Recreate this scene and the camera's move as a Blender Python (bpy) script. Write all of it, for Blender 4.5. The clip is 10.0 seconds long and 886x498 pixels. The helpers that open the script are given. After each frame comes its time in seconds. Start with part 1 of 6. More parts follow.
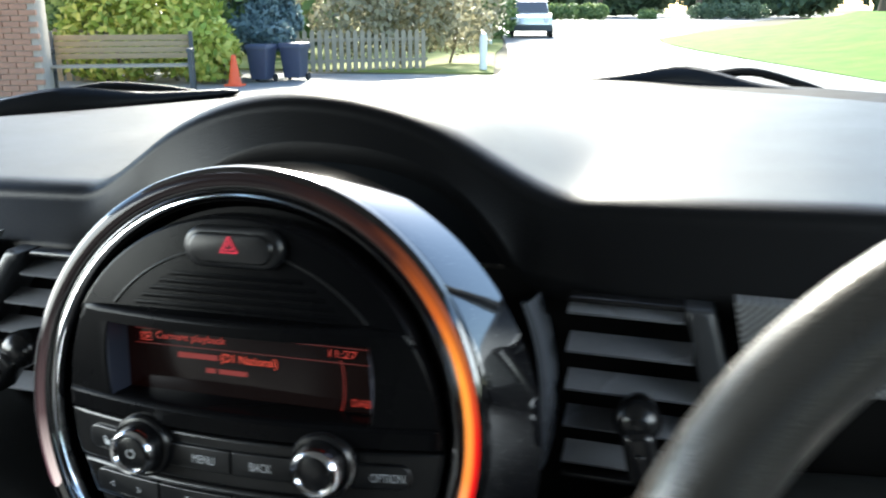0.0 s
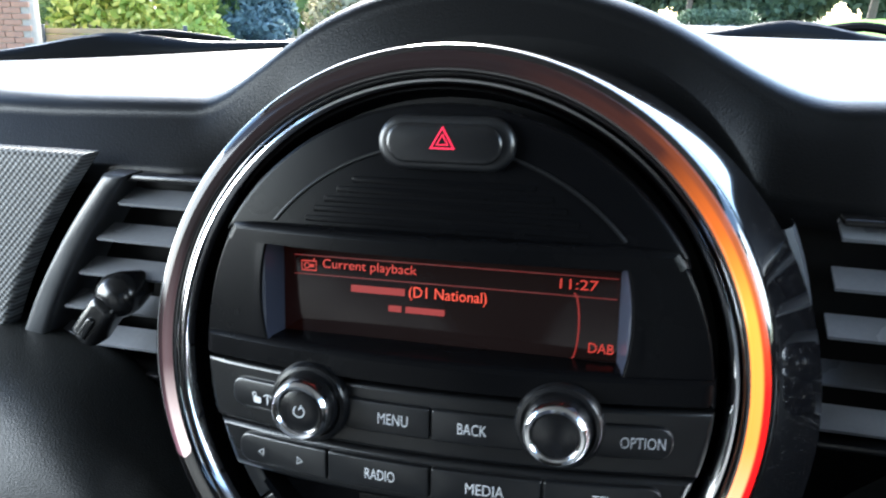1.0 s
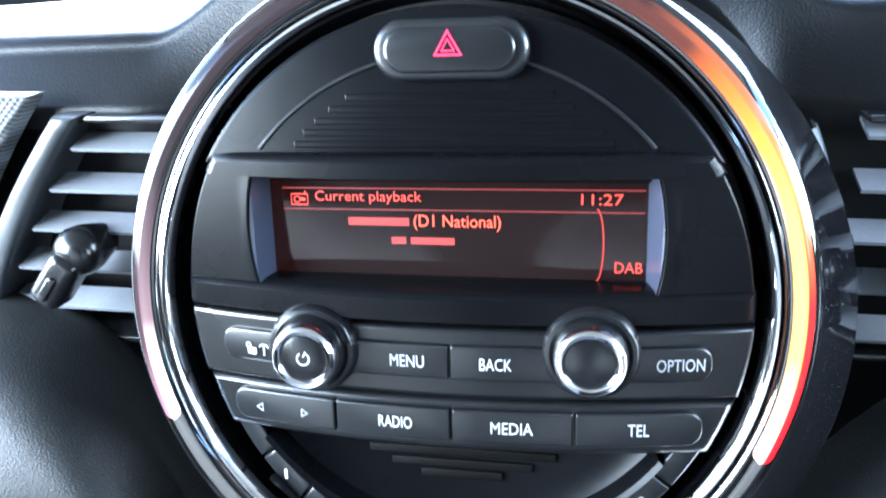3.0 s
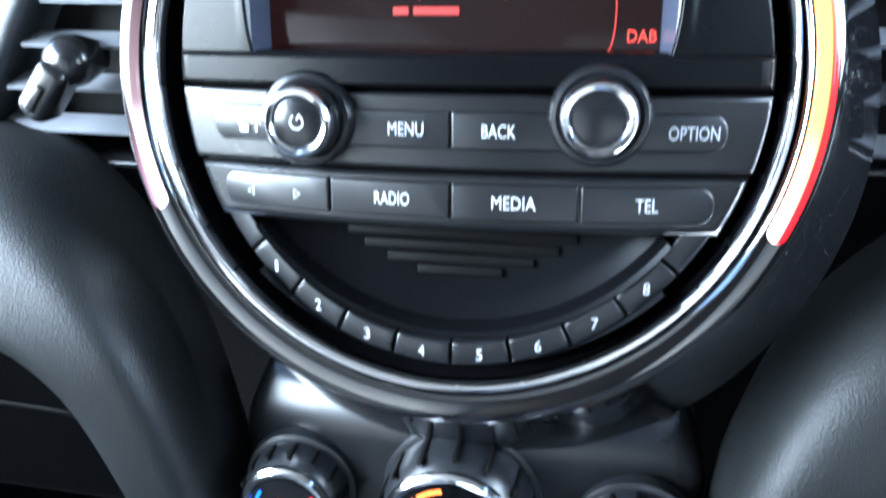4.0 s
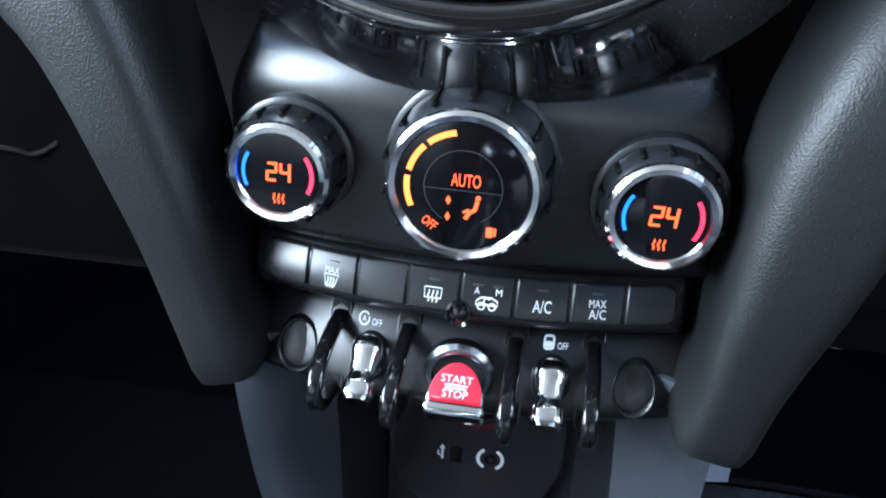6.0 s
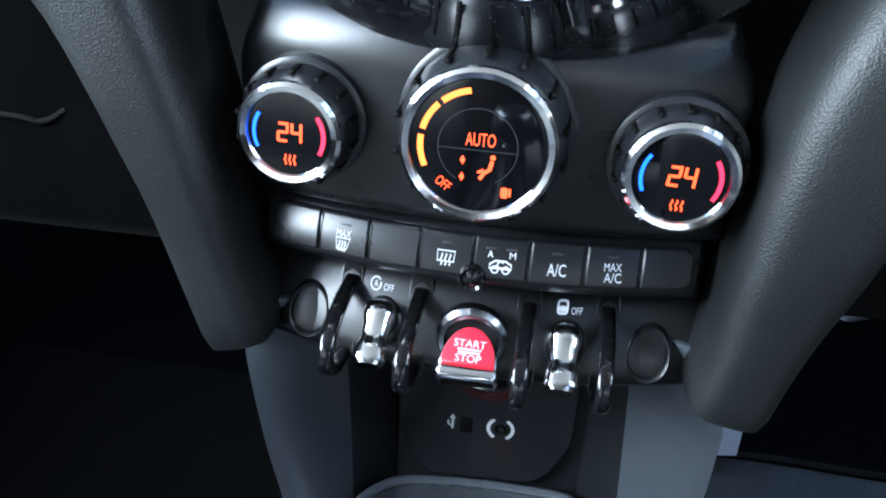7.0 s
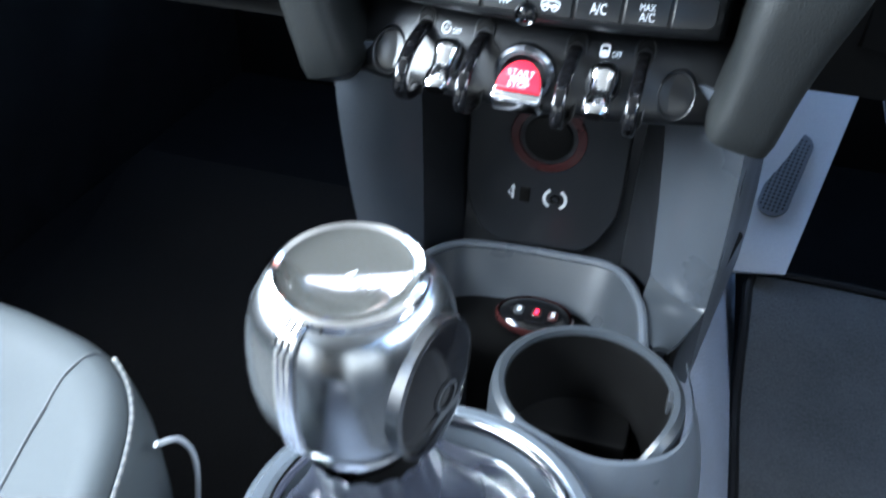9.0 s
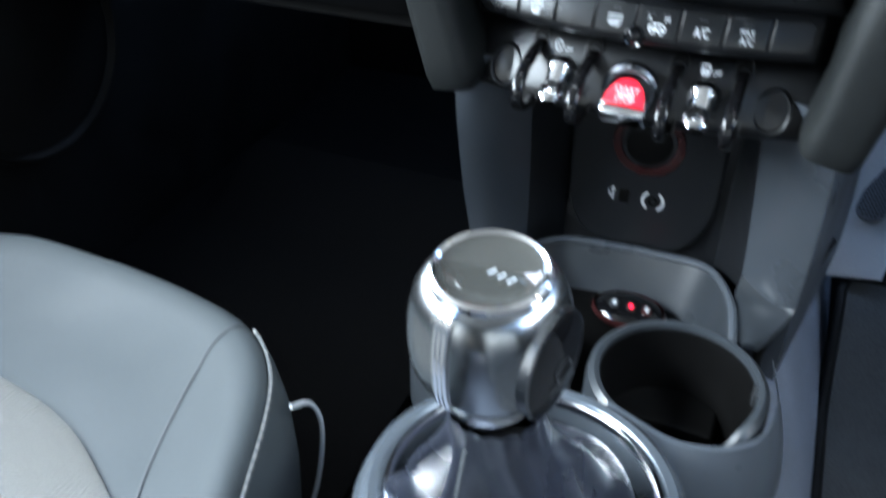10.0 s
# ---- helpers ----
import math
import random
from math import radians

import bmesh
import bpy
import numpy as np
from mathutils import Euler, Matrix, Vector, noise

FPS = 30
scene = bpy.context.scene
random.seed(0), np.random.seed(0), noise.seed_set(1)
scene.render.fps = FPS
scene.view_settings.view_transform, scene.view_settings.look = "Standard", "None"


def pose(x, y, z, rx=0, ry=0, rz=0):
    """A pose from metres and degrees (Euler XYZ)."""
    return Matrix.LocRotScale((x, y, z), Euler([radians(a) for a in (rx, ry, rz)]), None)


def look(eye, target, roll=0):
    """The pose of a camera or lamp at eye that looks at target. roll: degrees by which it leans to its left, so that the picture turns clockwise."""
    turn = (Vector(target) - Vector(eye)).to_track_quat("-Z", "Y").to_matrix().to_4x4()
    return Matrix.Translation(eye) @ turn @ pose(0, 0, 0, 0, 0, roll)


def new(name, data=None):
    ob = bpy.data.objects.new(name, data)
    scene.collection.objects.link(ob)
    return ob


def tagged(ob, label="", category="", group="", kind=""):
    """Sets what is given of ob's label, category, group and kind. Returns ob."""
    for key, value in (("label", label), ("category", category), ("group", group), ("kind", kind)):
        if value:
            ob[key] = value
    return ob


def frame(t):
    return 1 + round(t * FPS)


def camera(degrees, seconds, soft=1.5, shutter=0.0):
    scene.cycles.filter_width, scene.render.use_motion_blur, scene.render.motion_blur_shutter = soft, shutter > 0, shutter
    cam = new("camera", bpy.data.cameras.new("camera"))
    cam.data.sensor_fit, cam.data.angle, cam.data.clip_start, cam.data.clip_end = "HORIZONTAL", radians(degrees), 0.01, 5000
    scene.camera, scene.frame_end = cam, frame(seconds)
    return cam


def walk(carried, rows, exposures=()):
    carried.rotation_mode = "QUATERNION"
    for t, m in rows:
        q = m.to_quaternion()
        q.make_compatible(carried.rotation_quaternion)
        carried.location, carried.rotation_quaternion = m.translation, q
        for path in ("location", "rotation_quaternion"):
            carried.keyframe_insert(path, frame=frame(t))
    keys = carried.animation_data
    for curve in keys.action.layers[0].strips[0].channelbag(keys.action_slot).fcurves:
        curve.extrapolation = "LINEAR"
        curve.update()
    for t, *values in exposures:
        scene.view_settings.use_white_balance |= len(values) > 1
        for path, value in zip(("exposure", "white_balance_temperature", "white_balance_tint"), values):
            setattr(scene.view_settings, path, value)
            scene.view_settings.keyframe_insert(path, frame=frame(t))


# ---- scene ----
cam = camera(56.0, 10.0, soft=2.0, shutter=0.4)
PATH = [
    (0, (0.259, -0.349, 1.154), (-0.284, 1.494, 0.599), 0.0),
    (0.2, (0.213, -0.330, 1.137), (-0.344, 1.503, 0.564), 0.6),
    (0.3, (0.196, -0.327, 1.126), (-0.373, 1.497, 0.537), 0.5),
    (0.5, (0.169, -0.312, 1.107), (-0.404, 1.509, 0.510), 0.2),
    (0.8, (0.140, -0.299, 1.095), (-0.394, 1.547, 0.541), 0.4),
    (1, (0.123, -0.301, 1.084), (-0.392, 1.552, 0.536), 0.8),
    (1.2, (0.112, -0.296, 1.080), (-0.380, 1.564, 0.534), 0.3),
    (1.5, (0.101, -0.290, 1.076), (-0.364, 1.579, 0.538), -0.9),
    (2, (0.095, -0.279, 1.076), (-0.323, 1.593, 0.511), -2.5),
    (3.5, (0.090, -0.281, 1.035), (-0.279, 1.561, 0.351), -0.9),
    (4, (0.093, -0.292, 0.981), (-0.292, 1.543, 0.284), 0.0),
    (4.5, (0.083, -0.298, 0.938), (-0.260, 1.516, 0.170), 1.7),
    (5, (0.077, -0.301, 0.898), (-0.229, 1.512, 0.112), 2.1),
    (5.5, (0.074, -0.304, 0.870), (-0.215, 1.490, 0.033), 2.2),
    (6, (0.072, -0.304, 0.855), (-0.190, 1.477, -0.015), 2.5),
    (7.5, (0.068, -0.304, 0.842), (-0.220, 1.428, -0.115), 2.1),
    (8, (0.083, -0.334, 0.834), (-0.257, 1.350, -0.190), 1.9),
    (8.2, (0.088, -0.357, 0.830), (-0.273, 1.311, -0.213), 1.8),
    (8.5, (0.096, -0.368, 0.828), (-0.301, 1.274, -0.243), 2.0),
    (8.7, (0.104, -0.380, 0.825), (-0.317, 1.240, -0.269), 2.0),
    (9, (0.112, -0.405, 0.814), (-0.331, 1.170, -0.336), 2.1),
    (9.2, (0.118, -0.434, 0.831), (-0.375, 1.092, -0.364), 2.3),
    (9.5, (0.135, -0.463, 0.830), (-0.420, 0.999, -0.417), 1.1),
    (9.7, (0.129, -0.462, 0.839), (-0.427, 0.974, -0.438), 0.6),
    (10, (0.114, -0.450, 0.850), (-0.516, 1.015, -0.311), -0.2),
]
EXPOSURES = [(0.0, 2.1, 6600, 4), (0.6, 2.25, 6400, 5), (1.0, 2.85, 6200, 6), (1.5, 3.6, 5800, 7), (2.0, 4.25, 5600, 7), (3.5, 4.72, 5600, 5), (5.0, 4.4, 5700, 5), (7.5, 4.4, 5900, 5), (8.5, 4.85, 6000, 5), (9.0, 5.05, 6000, 5), (9.5, 4.85, 6050, 5), (10.0, 4.35, 6100, 4)]
walk(cam, [(t, look(eye, target, roll)) for t, eye, target, roll in PATH], EXPOSURES)
SKY, SUN, SIDE_L, SIDE_R = 0.15, 5.0, 4.2, 1.4

# ---- light ----
world = bpy.data.worlds.new("sky")
scene.world = world
world.use_nodes = True
wn = world.node_tree.nodes
wl = world.node_tree.links
sky = wn.new("ShaderNodeTexSky")
sky.sky_type = "NISHITA"
sky.sun_disc = False
sky.sun_elevation = radians(28)
sky.sun_rotation = radians(-19)
sky.air_density, sky.dust_density, sky.ozone_density = 1.0, 0.8, 1.5
wn["Background"].inputs["Strength"].default_value = SKY
wl.new(sky.outputs["Color"], wn["Background"].inputs["Color"])
sun = new("sun", bpy.data.lights.new("sun", "SUN"))
sun.data.energy, sun.data.angle, sun.data.color = SUN, radians(12), (1.0, 0.95, 0.87)
sun.matrix_world = look((-1.45, 4.23, 2.38), (0, 0, 0))


def window_lamp(name, eye, target, w, h, power):
    """The sky's light in the opening of a side window."""
    ob = new(name, bpy.data.lights.new(name, "AREA"))
    ob.data.shape, ob.data.size, ob.data.size_y = "RECTANGLE", w, h
    ob.data.energy, ob.data.color = power, (0.93, 0.97, 1.0)
    ob.matrix_world = look(eye, target)


window_lamp("window_light_passenger", (-0.80, -0.38, 1.10), (0, -0.30, 0.80), 0.96, 0.40, SIDE_L)
window_lamp("window_light_driver", (0.86, -0.12, 1.17), (0, -0.12, 0.80), 0.70, 0.30, SIDE_R)


# ---- materials ----
def mat(name, color, rough, metal=0.0, grain=None, var=0.15, coat=0.0, spec=0.5, dust=0.0, stretch=(1, 1, 1)):
    """A surface: base colour with variation at two scales, roughness with smudges, and a fine relief (grain: size in metres, depth)."""
    m = bpy.data.materials.new(name)
    m.use_nodes = True
    n, l = m.node_tree.nodes, m.node_tree.links
    b = n["Principled BSDF"]
    tc = n.new("ShaderNodeTexCoord")
    mp = n.new("ShaderNodeMapping")
    mp.inputs["Scale"].default_value = stretch
    l.new(tc.outputs["Object"], mp.inputs["Vector"])
    big = n.new("ShaderNodeTexNoise")
    big.inputs["Scale"].default_value = 14.0
    big.inputs["Detail"].default_value = 6.0
    l.new(mp.outputs["Vector"], big.inputs["Vector"])
    fine = n.new("ShaderNodeTexNoise")
    fine.inputs["Scale"].default_value = 420.0
    fine.inputs["Detail"].default_value = 3.0
    l.new(mp.outputs["Vector"], fine.inputs["Vector"])
    add = n.new("ShaderNodeMath")
    add.operation = "ADD"
    l.new(big.outputs["Fac"], add.inputs[0])
    l.new(fine.outputs["Fac"], add.inputs[1])
    ramp = n.new("ShaderNodeMapRange")
    ramp.inputs["From Min"].default_value, ramp.inputs["From Max"].default_value = 0.5, 1.5
    ramp.inputs["To Min"].default_value, ramp.inputs["To Max"].default_value = 1 - var, 1 + var
    l.new(add.outputs[0], ramp.inputs["Value"])
    mul = n.new("ShaderNodeMixRGB")
    mul.blend_type = "MULTIPLY"
    mul.inputs["Fac"].default_value = 1.0
    mul.inputs["Color1"].default_value = (*color, 1)
    l.new(ramp.outputs["Result"], mul.inputs["Color2"])
    out = mul.outputs["Color"]
    if dust:
        sp = n.new("ShaderNodeTexNoise")
        sp.inputs["Scale"].default_value = 900.0
        l.new(tc.outputs["Object"], sp.inputs["Vector"])
        th = n.new("ShaderNodeMapRange")
        th.inputs["From Min"].default_value, th.inputs["From Max"].default_value = 0.66, 0.74
        th.inputs["To Max"].default_value = dust
        l.new(sp.outputs["Fac"], th.inputs["Value"])
        dm = n.new("ShaderNodeMixRGB")
        dm.inputs["Color2"].default_value = (0.35, 0.35, 0.34, 1)
        l.new(th.outputs["Result"], dm.inputs["Fac"])
        l.new(out, dm.inputs["Color1"])
        out = dm.outputs["Color"]
    l.new(out, b.inputs["Base Color"])
    rr = n.new("ShaderNodeMapRange")
    rr.inputs["From Min"].default_value, rr.inputs["From Max"].default_value = 0.3, 0.7
    k = min(1.0, var * 8)
    rr.inputs["To Min"].default_value, rr.inputs["To Max"].default_value = rough * (1 - 0.15 * k), min(1.0, rough * (1 + 0.2 * k) + 0.01 * k)
    l.new(big.outputs["Fac"], rr.inputs["Value"])
    l.new(rr.outputs["Result"], b.inputs["Roughness"])
    b.inputs["Metallic"].default_value = metal
    b.inputs["Specular IOR Level"].default_value = spec
    b.inputs["Coat Weight"].default_value = coat
    b.inputs["Coat Roughness"].default_value = 0.04
    if grain:
        v = n.new("ShaderNodeTexVoronoi")
        v.inputs["Scale"].default_value = 1.0 / grain[0]
        l.new(mp.outputs["Vector"], v.inputs["Vector"])
        bp = n.new("ShaderNodeBump")
        bp.inputs["Strength"].default_value = grain[1]
        bp.inputs["Distance"].default_value = grain[0] * 0.35
        l.new(v.outputs["Distance"], bp.inputs["Height"])
        l.new(bp.outputs["Normal"], b.inputs["Normal"])
    return m


def glow(name, color, power, base=(0.02, 0.02, 0.02), rough=0.3):
    """A lit symbol or lamp."""
    m = bpy.data.materials.new(name)
    m.use_nodes = True
    b = m.node_tree.nodes["Principled BSDF"]
    b.inputs["Base Color"].default_value = (*base, 1)
    b.inputs["Roughness"].default_value = rough
    b.inputs["Emission Color"].default_value = (*color, 1)
    b.inputs["Emission Strength"].default_value = power
    return m


def ribbed(name, dark, light, pitch, axis, depth=0.6, dots=0.0, across="Z"):
    """Woven or ribbed cloth: lines of the given pitch along one axis, or, with dots, a grid of dots."""
    m = bpy.data.materials.new(name)
    m.use_nodes = True
    n, l = m.node_tree.nodes, m.node_tree.links
    b = n["Principled BSDF"]
    tc = n.new("ShaderNodeTexCoord")
    sep = n.new("ShaderNodeSeparateXYZ")
    l.new(tc.outputs["Object"], sep.inputs["Vector"])

    def wave(socket, p):
        a = n.new("ShaderNodeMath")
        a.operation = "MULTIPLY"
        a.inputs[1].default_value = 2 * math.pi / p
        l.new(socket, a.inputs[0])
        s = n.new("ShaderNodeMath")
        s.operation = "SINE"
        l.new(a.outputs[0], s.inputs[0])
        return s.outputs[0]

    h = wave(sep.outputs[axis], pitch)
    if dots:
        k = wave(sep.outputs[across], dots)
        mm = n.new("ShaderNodeMath")
        mm.operation = "MULTIPLY"
        l.new(h, mm.inputs[0])
        l.new(k, mm.inputs[1])
        h = mm.outputs[0]
    noi = n.new("ShaderNodeTexNoise")
    noi.inputs["Scale"].default_value = 260.0
    l.new(tc.outputs["Object"], noi.inputs["Vector"])
    ad = n.new("ShaderNodeMath")
    ad.operation = "MULTIPLY_ADD"
    l.new(noi.outputs["Fac"], ad.inputs[0])
    ad.inputs[1].default_value = 0.45
    l.new(h, ad.inputs[2])
    r = n.new("ShaderNodeMapRange")
    r.inputs["From Min"].default_value, r.inputs["From Max"].default_value = -0.7, 1.15
    l.new(ad.outputs[0], r.inputs["Value"])
    mx = n.new("ShaderNodeMixRGB")
    mx.inputs["Color1"].default_value, mx.inputs["Color2"].default_value = (*dark, 1), (*light, 1)
    l.new(r.outputs["Result"], mx.inputs["Fac"])
    l.new(mx.outputs["Color"], b.inputs["Base Color"])
    b.inputs["Roughness"].default_value = 0.7
    bp = n.new("ShaderNodeBump")
    bp.inputs["Strength"].default_value, bp.inputs["Distance"].default_value = depth, pitch * 0.3
    l.new(ad.outputs[0], bp.inputs["Height"])
    l.new(bp.outputs["Normal"], b.inputs["Normal"])
    return m


def light_strip(name):
    """The lamp ring: orange at one end fading to unlit smoke at the top, pale pink at the other end; red along its outer edge."""
    m = bpy.data.materials.new(name)
    m.use_nodes = True
    n, l = m.node_tree.nodes, m.node_tree.links
    b = n["Principled BSDF"]
    tc = n.new("ShaderNodeTexCoord")
    sep = n.new("ShaderNodeSeparateXYZ")
    l.new(tc.outputs["Object"], sep.inputs["Vector"])
    at = n.new("ShaderNodeMath")
    at.operation = "ARCTAN2"
    l.new(sep.outputs["X"], at.inputs[0])
    l.new(sep.outputs["Y"], at.inputs[1])
    mr = n.new("ShaderNodeMapRange")
    mr.inputs["From Min"].default_value, mr.inputs["From Max"].default_value = radians(114), radians(-114)
    l.new(at.outputs[0], mr.inputs["Value"])

    def ramp(rows):
        r = n.new("ShaderNodeValToRGB")
        while len(r.color_ramp.elements) < len(rows):
            r.color_ramp.elements.new(0.5)
        for e, (p, c) in zip(r.color_ramp.elements, rows):
            e.position, e.color = p, (*c, 1)
        l.new(mr.outputs["Result"], r.inputs["Fac"])
        return r.outputs["Color"]

    inner = ramp([(0.0, (1.0, 0.55, 0.50)), (0.03, (1.0, 0.38, 0.20)), (0.08, (1.0, 0.27, 0.045)), (0.18, (1.0, 0.32, 0.04)), (0.245, (0.50, 0.10, 0.012)), (0.32, (0.035, 0.009, 0.005)), (0.46, (0.004, 0.003, 0.003)), (0.80, (0.006, 0.005, 0.005)), (0.92, (0.08, 0.05, 0.055)), (1.0, (0.75, 0.62, 0.62))])
    outer = ramp([(0.0, (0.7, 0.001, 0.004)), (0.12, (0.65, 0.006, 0.005)), (0.2, (0.35, 0.09, 0.02)), (0.26, (0.22, 0.05, 0.015)), (0.36, (0.012, 0.004, 0.003)), (0.5, (0.003, 0.002, 0.002)), (0.85, (0.004, 0.003, 0.003)), (0.94, (0.02, 0.010, 0.012)), (1.0, (0.16, 0.07, 0.10))])
    ln = n.new("ShaderNodeVectorMath")
    ln.operation = "LENGTH"
    cm = n.new("ShaderNodeCombineXYZ")
    l.new(sep.outputs["X"], cm.inputs["X"])
    l.new(sep.outputs["Y"], cm.inputs["Y"])
    l.new(cm.outputs["Vector"], ln.inputs[0])
    rm = n.new("ShaderNodeMapRange")
    rm.inputs["From Min"].default_value, rm.inputs["From Max"].default_value = 0.1358, 0.1367
    l.new(ln.outputs["Value"], rm.inputs["Value"])
    mx = n.new("ShaderNodeMixRGB")
    l.new(rm.outputs["Result"], mx.inputs["Fac"])
    l.new(inner, mx.inputs["Color1"])
    l.new(outer, mx.inputs["Color2"])
    l.new(mx.outputs["Color"], b.inputs["Emission Color"])
    b.inputs["Emission Strength"].default_value = 0.34
    b.inputs["Base Color"].default_value = (0.012, 0.008, 0.009, 1)
    b.inputs["Specular IOR Level"].default_value = 0.28
    b.inputs["Roughness"].default_value = 0.12
    return m


PAD = mat("soft_dash_plastic", (0.0045, 0.0047, 0.0052), 0.37, grain=(0.0011, 0.30), var=0.04, spec=0.15)
LEGPAD = mat("grained_grey_plastic", (0.0058, 0.0067, 0.0068), 0.50, grain=(0.0010, 0.5), var=0.12, spec=0.32)
SATIN = mat("satin_black_plastic", (0.006, 0.0062, 0.007), 0.22, grain=(0.0004, 0.12), var=0.1)
PANEL = mat("smooth_dark_panel", (0.0045, 0.0048, 0.0055), 0.28, grain=(0.0005, 0.15), var=0.1)
FACE = mat("radio_front_plastic", (0.0024, 0.0025, 0.003), 0.26, grain=(0.0004, 0.12), var=0.1, spec=0.08)
# blacker than real plastic: shade under the dashboard is part of the colour
GLOVEBOX = mat("matt_shaded_glove_box", (0.0009, 0.0009, 0.0010), 0.85, grain=(0.0012, 0.3), var=0.15, spec=0.03)
BLACK = mat("deep_black_plastic", (0.0022, 0.0021, 0.0021), 0.55, var=0.2, spec=0.12)
GLOSS = mat("gloss_black", (0.003, 0.003, 0.0035), 0.05, spec=0.42, dust=0.05)
GLOSS_DUSTY = mat("dusty_gloss_black", (0.004, 0.004, 0.005), 0.07, var=0.06, spec=1.0, coat=1.0, dust=0.45)
GLOSS_DUSTY.node_tree.nodes["Principled BSDF"].inputs["Coat IOR"].default_value = 1.8
BEZEL = mat("gloss_black_bezel", (0.004, 0.0038, 0.004), 0.05, var=0.04, spec=1.0, coat=1.0)
CHROME = mat("chrome", (0.86, 0.86, 0.88), 0.10, metal=1.0, var=0.04)
BRUSHED = mat("satin_chrome", (0.24, 0.25, 0.27), 0.24, metal=1.0, var=0.08, stretch=(1, 1, 6))
KNOBMETAL = mat("satin_knob_metal", (0.29, 0.305, 0.32), 0.23, metal=1.0, var=0.05)
KEYCAP = mat("key_cap_plastic", (0.0040, 0.0043, 0.0050), 0.29, grain=(0.0004, 0.10), var=0.1, spec=0.42)
SWITCHPLATE = mat("satin_switch_plate", (0.0045, 0.0048, 0.0055), 0.32, grain=(0.0004, 0.10), var=0.1)
GRIP = mat("dial_grip_plastic", (0.010, 0.011, 0.013), 0.30, grain=(0.0004, 0.10), var=0.1)
BUTTON = mat("button_plastic", (0.0055, 0.006, 0.007), 0.30, grain=(0.0004, 0.12), var=0.1)
TRIMRING = mat("satin_trim_ring", (0.060, 0.066, 0.078), 0.28, var=0.05)
GREYTRIM = mat("dark_grey_trim", (0.022, 0.024, 0.027), 0.33, grain=(0.0005, 0.15), var=0.12)
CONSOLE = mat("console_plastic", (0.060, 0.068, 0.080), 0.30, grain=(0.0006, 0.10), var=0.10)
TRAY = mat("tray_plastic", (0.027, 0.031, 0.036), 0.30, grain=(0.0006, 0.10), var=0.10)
# darker copy of the console plastic, with the recess's shade in its colour
CONSOLE_SHADED = mat("shaded_console_plastic", (0.012, 0.013, 0.015), 0.33, grain=(0.0006, 0.06), var=0.12)
# black slats coloured pale grey; the window light on them is in the colour
SLAT = mat("lit_vent_slat_plastic", (0.17, 0.178, 0.195), 0.26, grain=(0.0005, 0.15), var=0.1)
WING = mat("display_side_bezel", (0.027, 0.031, 0.048), 0.30, var=0.06)
LEGEND = mat("white_print", (0.46, 0.48, 0.50), 0.5, var=0.03)
SCREEN = glow("display_glass", (0.9, 0.12, 0.05), 0.0007, base=(0.006, 0.0055, 0.0055), rough=0.10)
SCREEN.node_tree.nodes["Principled BSDF"].inputs["Specular IOR Level"].default_value = 0.3
LCD = glow("display_symbols", (1.0, 0.06, 0.035), 0.10)
LCD_DIM = glow("display_symbols_dim", (1.0, 0.045, 0.03), 0.05)
LCD_FAINT = glow("display_lines", (1.0, 0.03, 0.02), 0.022)
LCD_BRIGHT = glow("display_symbols_bright", (1.0, 0.08, 0.035), 0.17)
HAZARD = glow("hazard_red", (1.0, 0.01, 0.07), 0.26)
AMBER = glow("amber_symbols", (1.0, 0.060, 0.008), 0.26)
YELLOW = glow("amber_segments", (1.0, 0.17, 0.02), 0.24)
BLUE = glow("blue_segment", (0.01, 0.10, 1.0), 0.26)
RED = glow("red_segment", (1.0, 0.01, 0.05), 0.22)
STARTRED = mat("start_button_red", (0.62, 0.012, 0.03), 0.32, var=0.06)
STRIP = light_strip("light_strip")
DIALGLASS = mat("dial_glass", (0.002, 0.002, 0.0025), 0.05, spec=0.35)
LEATHER = mat("grey_seat_leather", (0.040, 0.0465, 0.050), 0.62, grain=(0.0009, 0.3), var=0.08, spec=0.30)
GUNMETAL = mat("gunmetal_lacquer", (0.13, 0.15, 0.175), 0.24, metal=0.6, var=0.08)
BOOTHIDE = mat("dark_boot_leather", (0.015, 0.017, 0.025), 0.27, grain=(0.0010, 0.25), var=0.12)
CLOTH = ribbed("light_ribbed_cloth", (0.045, 0.045, 0.042), (0.20, 0.198, 0.185), 0.0036, "X", depth=0.9)
CLOTH_DARK = ribbed("dark_ribbed_cloth", (0.016, 0.017, 0.020), (0.065, 0.068, 0.072), 0.0030, "X")
DOTTED = ribbed("dotted_trim", (0.014, 0.0145, 0.015), (0.17, 0.175, 0.18), 0.0042, "X", depth=0.4, dots=0.0042, across="Y")
PIPING = mat("pale_piping", (0.25, 0.245, 0.23), 0.5, var=0.15)
STITCH = mat("dark_seam", (0.05, 0.055, 0.06), 0.7)
# footwell shade is put into this colour, far darker than real carpet
CARPET = mat("shaded_carpet", (0.0024, 0.0023, 0.0023), 0.95, grain=(0.0025, 0.9), var=0.35, spec=0.02)
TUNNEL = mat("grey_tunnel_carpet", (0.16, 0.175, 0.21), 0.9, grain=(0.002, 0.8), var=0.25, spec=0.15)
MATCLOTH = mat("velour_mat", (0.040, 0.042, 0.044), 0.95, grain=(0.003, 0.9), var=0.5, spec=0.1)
KICK = mat("light_kick_panel", (0.30, 0.312, 0.33), 0.45, grain=(0.0008, 0.25), var=0.1)
HEADLINER = mat("grey_headliner", (0.10, 0.10, 0.10), 0.9, grain=(0.002, 0.3))
